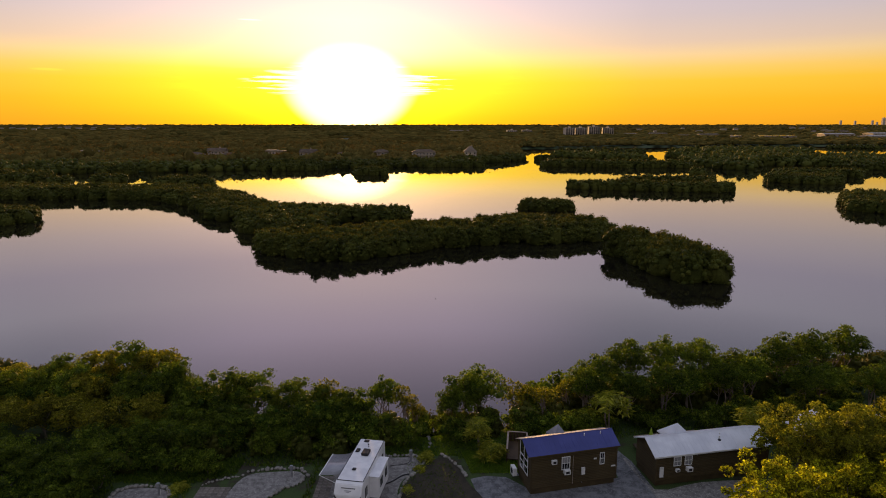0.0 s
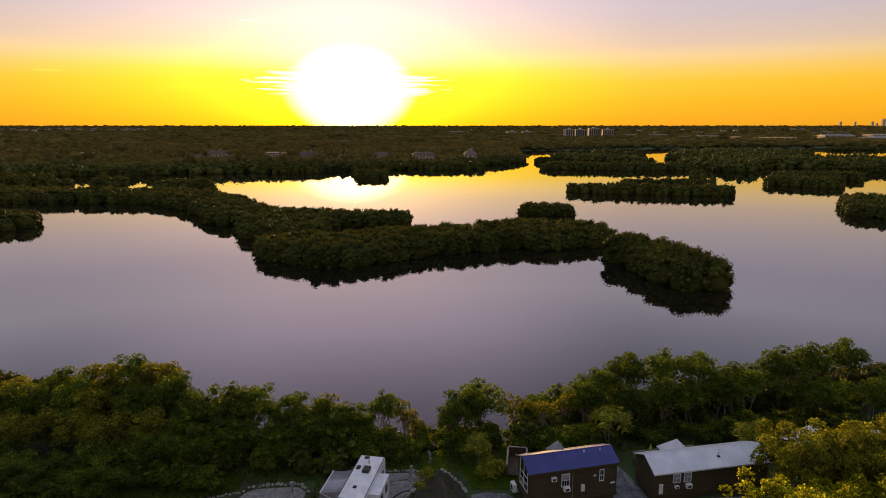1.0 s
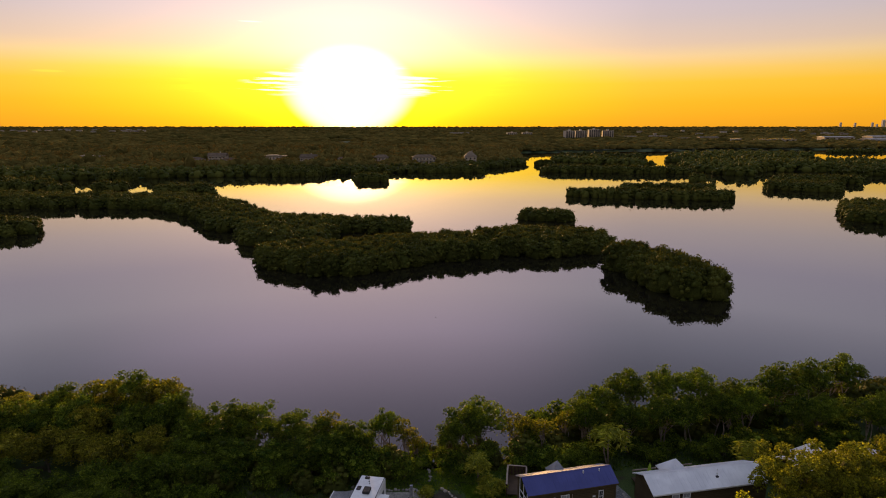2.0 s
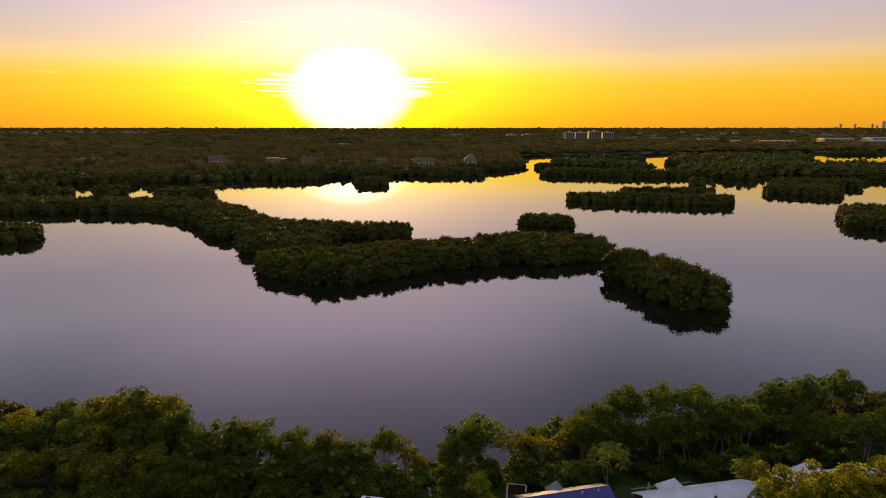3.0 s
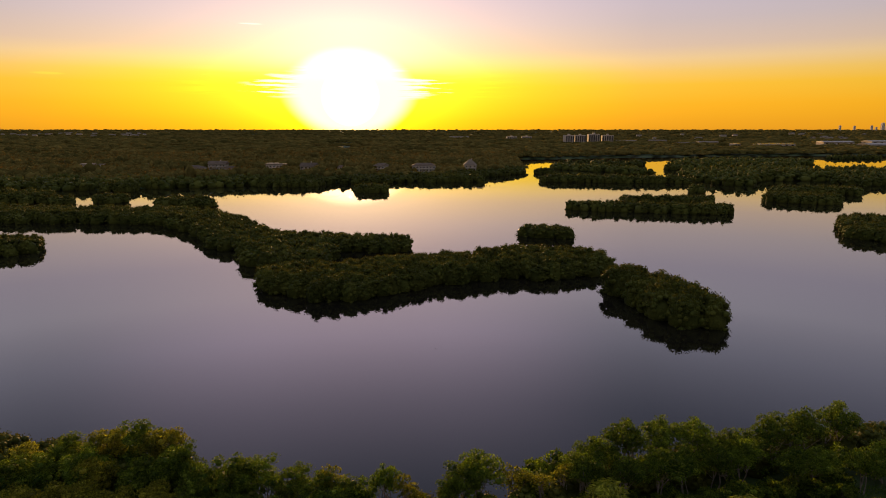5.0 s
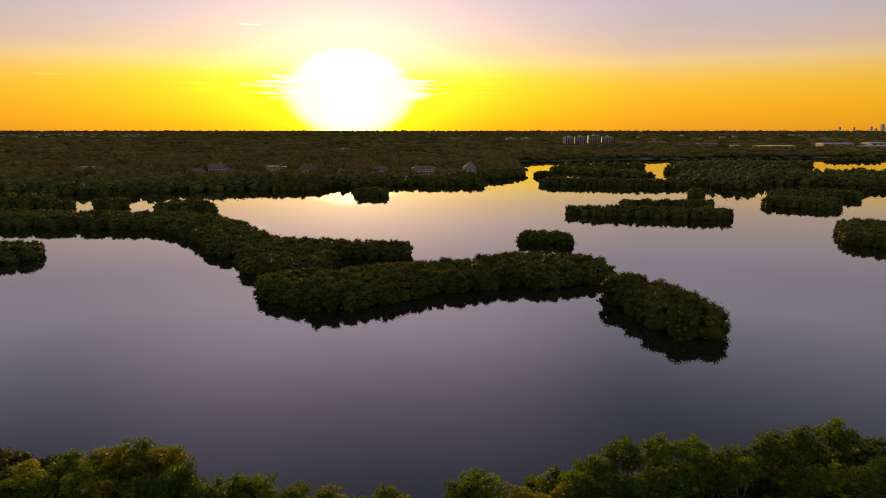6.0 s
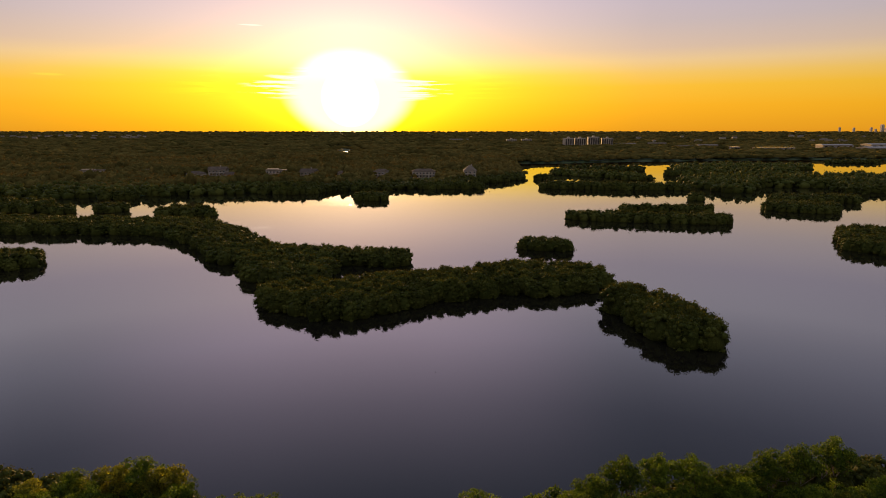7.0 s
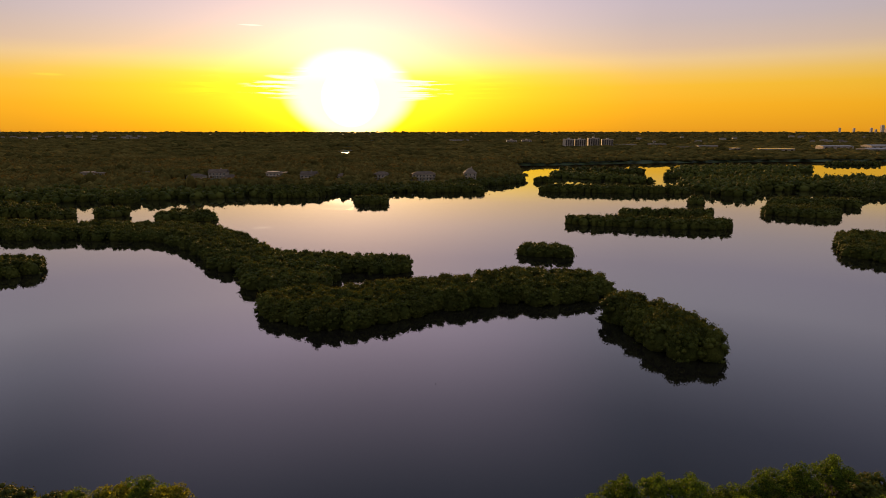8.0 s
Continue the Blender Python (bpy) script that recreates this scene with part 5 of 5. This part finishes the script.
def house(x, y, w, d, storeys, turn, kind):
    z = float(ground_height(np.array([x]), np.array([y]))[0])
    h = tagged(new("house"), {"flat": "pale two-storey house with a flat white roof among trees", "hip": "stucco shore house with a dark hipped roof among trees",
                              "gable": "stucco shore house with a gabled roof among trees", "pavilion": "white house with a steep pointed roof by the far shore"}[kind],
               "house", group="houses along the far shore")
    h.matrix_world = pose(x, y, z, 0, 0, turn)
    e = 3.1 * storeys + 0.6
    part("wall", boxed(-w / 2, w / 2, -d / 2, d / 2, -0.5, e), STUCCO, h)
    bm = bmesh.new()
    o = 0.7
    if kind == "flat":
        r = part("roof", boxed(-w / 2 - o, w / 2 + o, -d / 2 - o, d / 2 + o, e, e + 0.45), PALE_ROOF, h)
        part("parapet", boxed(-w / 2 + 1, w / 2 - w * 0.4, -d / 2 + 1, d / 2 - 1, e + 0.45, e + 1.3), STUCCO, h)
    else:
        rise = {"hip": 2.4, "gable": 3.0, "pavilion": 5.2}[kind]
        inset = {"hip": d * 0.5, "gable": 0.0, "pavilion": w * 0.46}[kind]
        base = [bm.verts.new(p) for p in ((-w / 2 - o, -d / 2 - o, e - 0.15), (w / 2 + o, -d / 2 - o, e - 0.15), (w / 2 + o, d / 2 + o, e - 0.15), (-w / 2 - o, d / 2 + o, e - 0.15))]
        top = [bm.verts.new((-w / 2 - o + inset, 0, e + rise)), bm.verts.new((w / 2 + o - inset, 0, e + rise))]
        for f in ((base[0], base[1], top[1], top[0]), (base[2], base[3], top[0], top[1]), (base[1], base[2], top[1]), (base[3], base[0], top[0]), tuple(base[::-1])):
            bm.faces.new(f)
        bmesh.ops.recalc_face_normals(bm, faces=bm.faces)
        r = part("roof", bm, PALE_ROOF if kind == "pavilion" else SHINGLE, h)
        if kind != "hip":
            part("chimney", boxed(w * 0.1, w * 0.1 + 0.9, 0.6, 1.5, e + rise * 0.4, e + rise + 1.2), STUCCO, r)
    n = max(3, int(w / 3.4))
    for s in range(storeys):
        for i in range(n):
            cx = -w / 2 + (i + 0.5) * w / n
            z0 = 0.9 + 3.1 * s
            win = part("window", boxed(cx - 0.85, cx + 0.85, -d / 2 - 0.08, -d / 2, z0, z0 + 1.7), WHITE_PAINT, h)
            part("pane", boxed(cx - 0.75, cx + 0.75, -d / 2 - 0.11, -d / 2 - 0.06, z0 + 0.1, z0 + 1.6), GLASS, win)
    if storeys == 2:
        part("balcony", boxed(-w * 0.42, w * 0.42, -d / 2 - 2.0, -d / 2, 3.45, 3.7), CONCRETE, h)
        for i in range(5):
            cx = -w * 0.40 + i * w * 0.2
            part("post", boxed(cx - 0.12, cx + 0.12, -d / 2 - 1.95, -d / 2 - 1.7, -0.3, 3.45), WHITE_PAINT, h)
    return h


for row in HOUSES:
    house(*row)


def condo(x, y, w, d, floors, turn, label):
    z = float(ground_height(np.array([x]), np.array([y]))[0])
    c = tagged(new("apartment_building"), label, "building", group="apartment towers on the horizon")
    c.matrix_world = pose(x, y, z, 0, 0, turn)
    H = floors * 3.0 + 1
    part("wall", boxed(-w / 2, w / 2, -d / 2, d / 2, -2, H), CONCRETE, c)
    part("roof", boxed(-w / 2 - 0.3, w / 2 + 0.3, -d / 2 - 0.3, d / 2 + 0.3, H, H + 0.8), CONCRETE, c)
    part("lift_house", boxed(-3, 3, -2.5, 2.5, H + 0.8, H + 4.2), CONCRETE, c)
    n = max(3, int(w / 6))
    for f in range(floors):
        for i in range(n):
            cx = -w / 2 + (i + 0.5) * w / n
            # a dark box for each balcony's shaded recess
            b = part("balcony", boxed(cx - 2.1, cx + 2.1, -d / 2 - 0.5, -d / 2 + 0.02, f * 3.0 + 0.6, f * 3.0 + 2.9), BALCONY_SHADE, c)
            part("pane", boxed(cx - 1.6, cx + 1.6, -d / 2 - 0.56, -d / 2 - 0.5, f * 3.0 + 1.0, f * 3.0 + 2.6), GLASS, b)


condo(345, 1700, 26, 18, 8, 12, "white apartment block with balconies in stacked rows")
condo(377, 1706, 30, 18, 8, 0, "white apartment block with balconies in stacked rows")
condo(414, 1706, 30, 18, 9, 0, "white apartment block with balconies and lift tower")
condo(452, 1704, 30, 18, 8, -8, "white apartment block with balconies in stacked rows")
condo(238, 2150, 34, 18, 4, 5, "low pale apartment block far among trees")
condo(290, 2150, 34, 18, 4, 0, "low pale apartment block far among trees")


def hall(x, y, w, d, h, turn, label, mat, pitch=0.06):
    z = float(ground_height(np.array([x]), np.array([y]))[0])
    b = tagged(new("warehouse"), label, "building", group="low buildings beyond the lagoon")
    b.matrix_world = pose(x, y, z, 0, 0, turn)
    part("wall", boxed(-w / 2, w / 2, -d / 2, d / 2, -2, h), STUCCO, b)
    bm = prism([(-d / 2 - 0.6, h), (d / 2 + 0.6, h), (d / 2 + 0.6, h + 0.5), (0, h + 0.5 + d * pitch), (-d / 2 - 0.6, h + 0.5)], (-w / 2 - 0.6, w / 2 + 0.6))
    part("roof", bm, mat, b)
    for i in range(max(2, int(w / 14))):
        cx = -w / 2 + (i + 0.5) * w / max(2, int(w / 14))
        part("window", boxed(cx - 3, cx + 3, -d / 2 - 0.1, -d / 2 + 0.02, 1.5, h - 2), GLASS, b)


hall(760, 1420, 84, 30, 9, 3, "long pale warehouse with a glinting metal roof", SHINY_ROOF, 0.003)
hall(676, 1432, 14, 26, 10, 0, "small pale hall beside a warehouse", SHINY_ROOF, 0.003)
hall(610, 1560, 40, 24, 8, 10, "grey hall with a low roof", SHINGLE)
hall(700, 1640, 50, 26, 9, -5, "grey hall with a low roof", PALE_ROOF)
hall(1000, 1390, 120, 40, 9, 5, "wide white-roofed hall beyond the mangroves", LIGHT_ROOF)
hall(950, 1500, 70, 36, 12, -4, "white-roofed hall beyond the mangroves", LIGHT_ROOF)
hall(1080, 1520, 80, 40, 13, 0, "white-roofed hall beyond the mangroves", LIGHT_ROOF)
hall(530, 1800, 60, 26, 8, 8, "pale low building among trees", PALE_ROOF)
hall(640, 1850, 50, 26, 8, -8, "pale low building among trees", PALE_ROOF)
hall(60, 2300, 70, 30, 9, 0, "pale low building far in the woods", PALE_ROOF)


def tiny_town():
    """Pale buildings strewn over the far woods."""
    rng = np.random.default_rng(12)
    for i in range(46):
        left = i < 30
        y = rng.uniform(2500, 3100) if left else rng.uniform(2000, 2900)
        x = y * (rng.uniform(-0.72, -0.48) if left else rng.uniform(0.26, 0.70))
        w, d, h = rng.uniform(10, 26), rng.uniform(8, 14), rng.uniform(9, 12)
        z = float(ground_height(np.array([x]), np.array([y]))[0])
        b = tagged(new("distant_house"), "tiny pale house far off among dark woods", "house", group="distant pale houses")
        b.matrix_world = pose(x, y, z, 0, 0, rng.uniform(-20, 20))
        part("wall", boxed(-w / 2, w / 2, -d / 2, d / 2, -1, h), STUCCO, b)
        part("roof", prism([(-d / 2 - 0.5, h), (d / 2 + 0.5, h), (0, h + 3)], (-w / 2 - 0.5, w / 2 + 0.5)), PALE_ROOF if i % 3 else SHINGLE, b)


tiny_town()


def tower(x, y, w, h, label):
    z = float(ground_height(np.array([x]), np.array([y]))[0])
    t = tagged(new("tower_block"), label, "building", group="city skyline on the horizon")
    t.location = (x, y, z)
    part("wall", boxed(-w / 2, w / 2, -w * 0.4, w * 0.4, 0, h), TOWER, t)
    part("roof", boxed(-w * 0.35, w * 0.35, -w * 0.3, w * 0.3, h, h + h * 0.08), TOWER, t)
    for i in range(6):
        part("window_band", boxed(-w * 0.46, w * 0.46, -w * 0.4 - 0.4, -w * 0.4 + 0.02, h * (0.12 + 0.14 * i), h * (0.18 + 0.14 * i)), CONCRETE, t)


for px, wide, high in ((1473, 13, 36), (1498, 13, 34), (1528, 14, 36), (1536, 12, 26), (1547, 20, 54), (1555, 24, 34), (1566, 16, 40)):
    tower((px - 784) / 1079.0 * 4430, 4430, wide, high, "slim city tower far on the horizon")


def mast(x, y, h):
    z = float(ground_height(np.array([x]), np.array([y]))[0])
    t = tagged(new("radio_mast"), "thin steel radio mast on the horizon", "mast")
    t.location = (x, y, z)
    for i in range(3):
        a = i * 2.094
        part("leg", rod((1.2 * math.cos(a), 1.2 * math.sin(a), 0), (0.3 * math.cos(a), 0.3 * math.sin(a), h), 0.5, 5), GREY_METAL, t)
    part("antenna", rod((0, 0, h), (0, 0, h + 6), 0.3, 5), GREY_METAL, t)


mast(-2850, 4000, 52)


def marker_post():
    p = tagged(new("marker_post"), "small dark marker post standing in the lagoon", "post")
    p.location = (-1.56, 124.0, -0.3)
    part("post", rod((0, 0, 0), (0, 0, 0.40), 0.07), DARK_PLASTIC, p)


marker_post()


# ------------------------------------------------------------------ lawn and weeds
BLADE = foliage("grass_blades", (0.042, 0.088, 0.010), (0.085, 0.14, 0.016), (0.15, 0.20, 0.026), 0.35, 0.6, 0.6)


LAWN = foliage("lawn_blades", (0.070, 0.135, 0.012), (0.125, 0.20, 0.018), (0.19, 0.26, 0.028), 0.35, 0.6, 0.6)


def tufts(name, seed, x0, x1, y0, y1, count, size, mat, label, keep):
    rng = np.random.default_rng(seed)
    x, y = rng.uniform(x0, x1, count), rng.uniform(y0, y1, count)
    ok = np.array([keep(a, b) for a, b in zip(x, y)])
    x, y = x[ok], y[ok]
    z = np.maximum(ground_height(x, y), 0.0)
    c = np.stack([x, y, z], 1)
    v, f = sprigs(rng, c, np.tile([0.0, 0.0, 1.0], (len(c), 1)), size, 3, 0.6, 0.13)
    return tagged(new(name, quads_mesh(name, v, f, mat)), label, "grass", kind="stuff")


tufts("lawn_grass", 1, -9, 9, 57.5, 64, 13000, 0.16, LAWN, "short green lawn grass beside the trailer pad", lambda a, b: b > 58.2 or a > 1.6)
tufts("lawn_grass", 2, 2, 8, 55.0, 59, 6000, 0.16, LAWN, "short green lawn grass beside the blue-roofed cabin", lambda a, b: a > 2.4 + (57 - b) * 0.2)
tufts("rough_grass", 3, -40, -9, 50, 60, 9000, 0.26, BLADE, "rough dark grass behind the gravel pads",
      lambda a, b: b > 56.2 or (-25.0 < a < -24) or a < -31.5 or -13 < a < -12.4)
tufts("rough_grass", 6, -32, -20.5, 52.9, 57.5, 3500, 0.26, BLADE, "rough dark grass between gravel pads and hedge", lambda a, b: b > 53.2 + max(0.0, a + 24) * 0.45)
tufts("bed_weeds", 4, -3.6, 3.6, 47, 57, 1500, 0.15, BLADE, "low scattered weeds in the mulch bed", lambda a, b: a < 1.0 + (56.5 - b) * 0.2)
tufts("rough_grass", 5, 9, 60, 58.5, 70, 9000, 0.28, BLADE, "rough dark grass behind the cabins", lambda a, b: b > 60 + 0.1 * a)
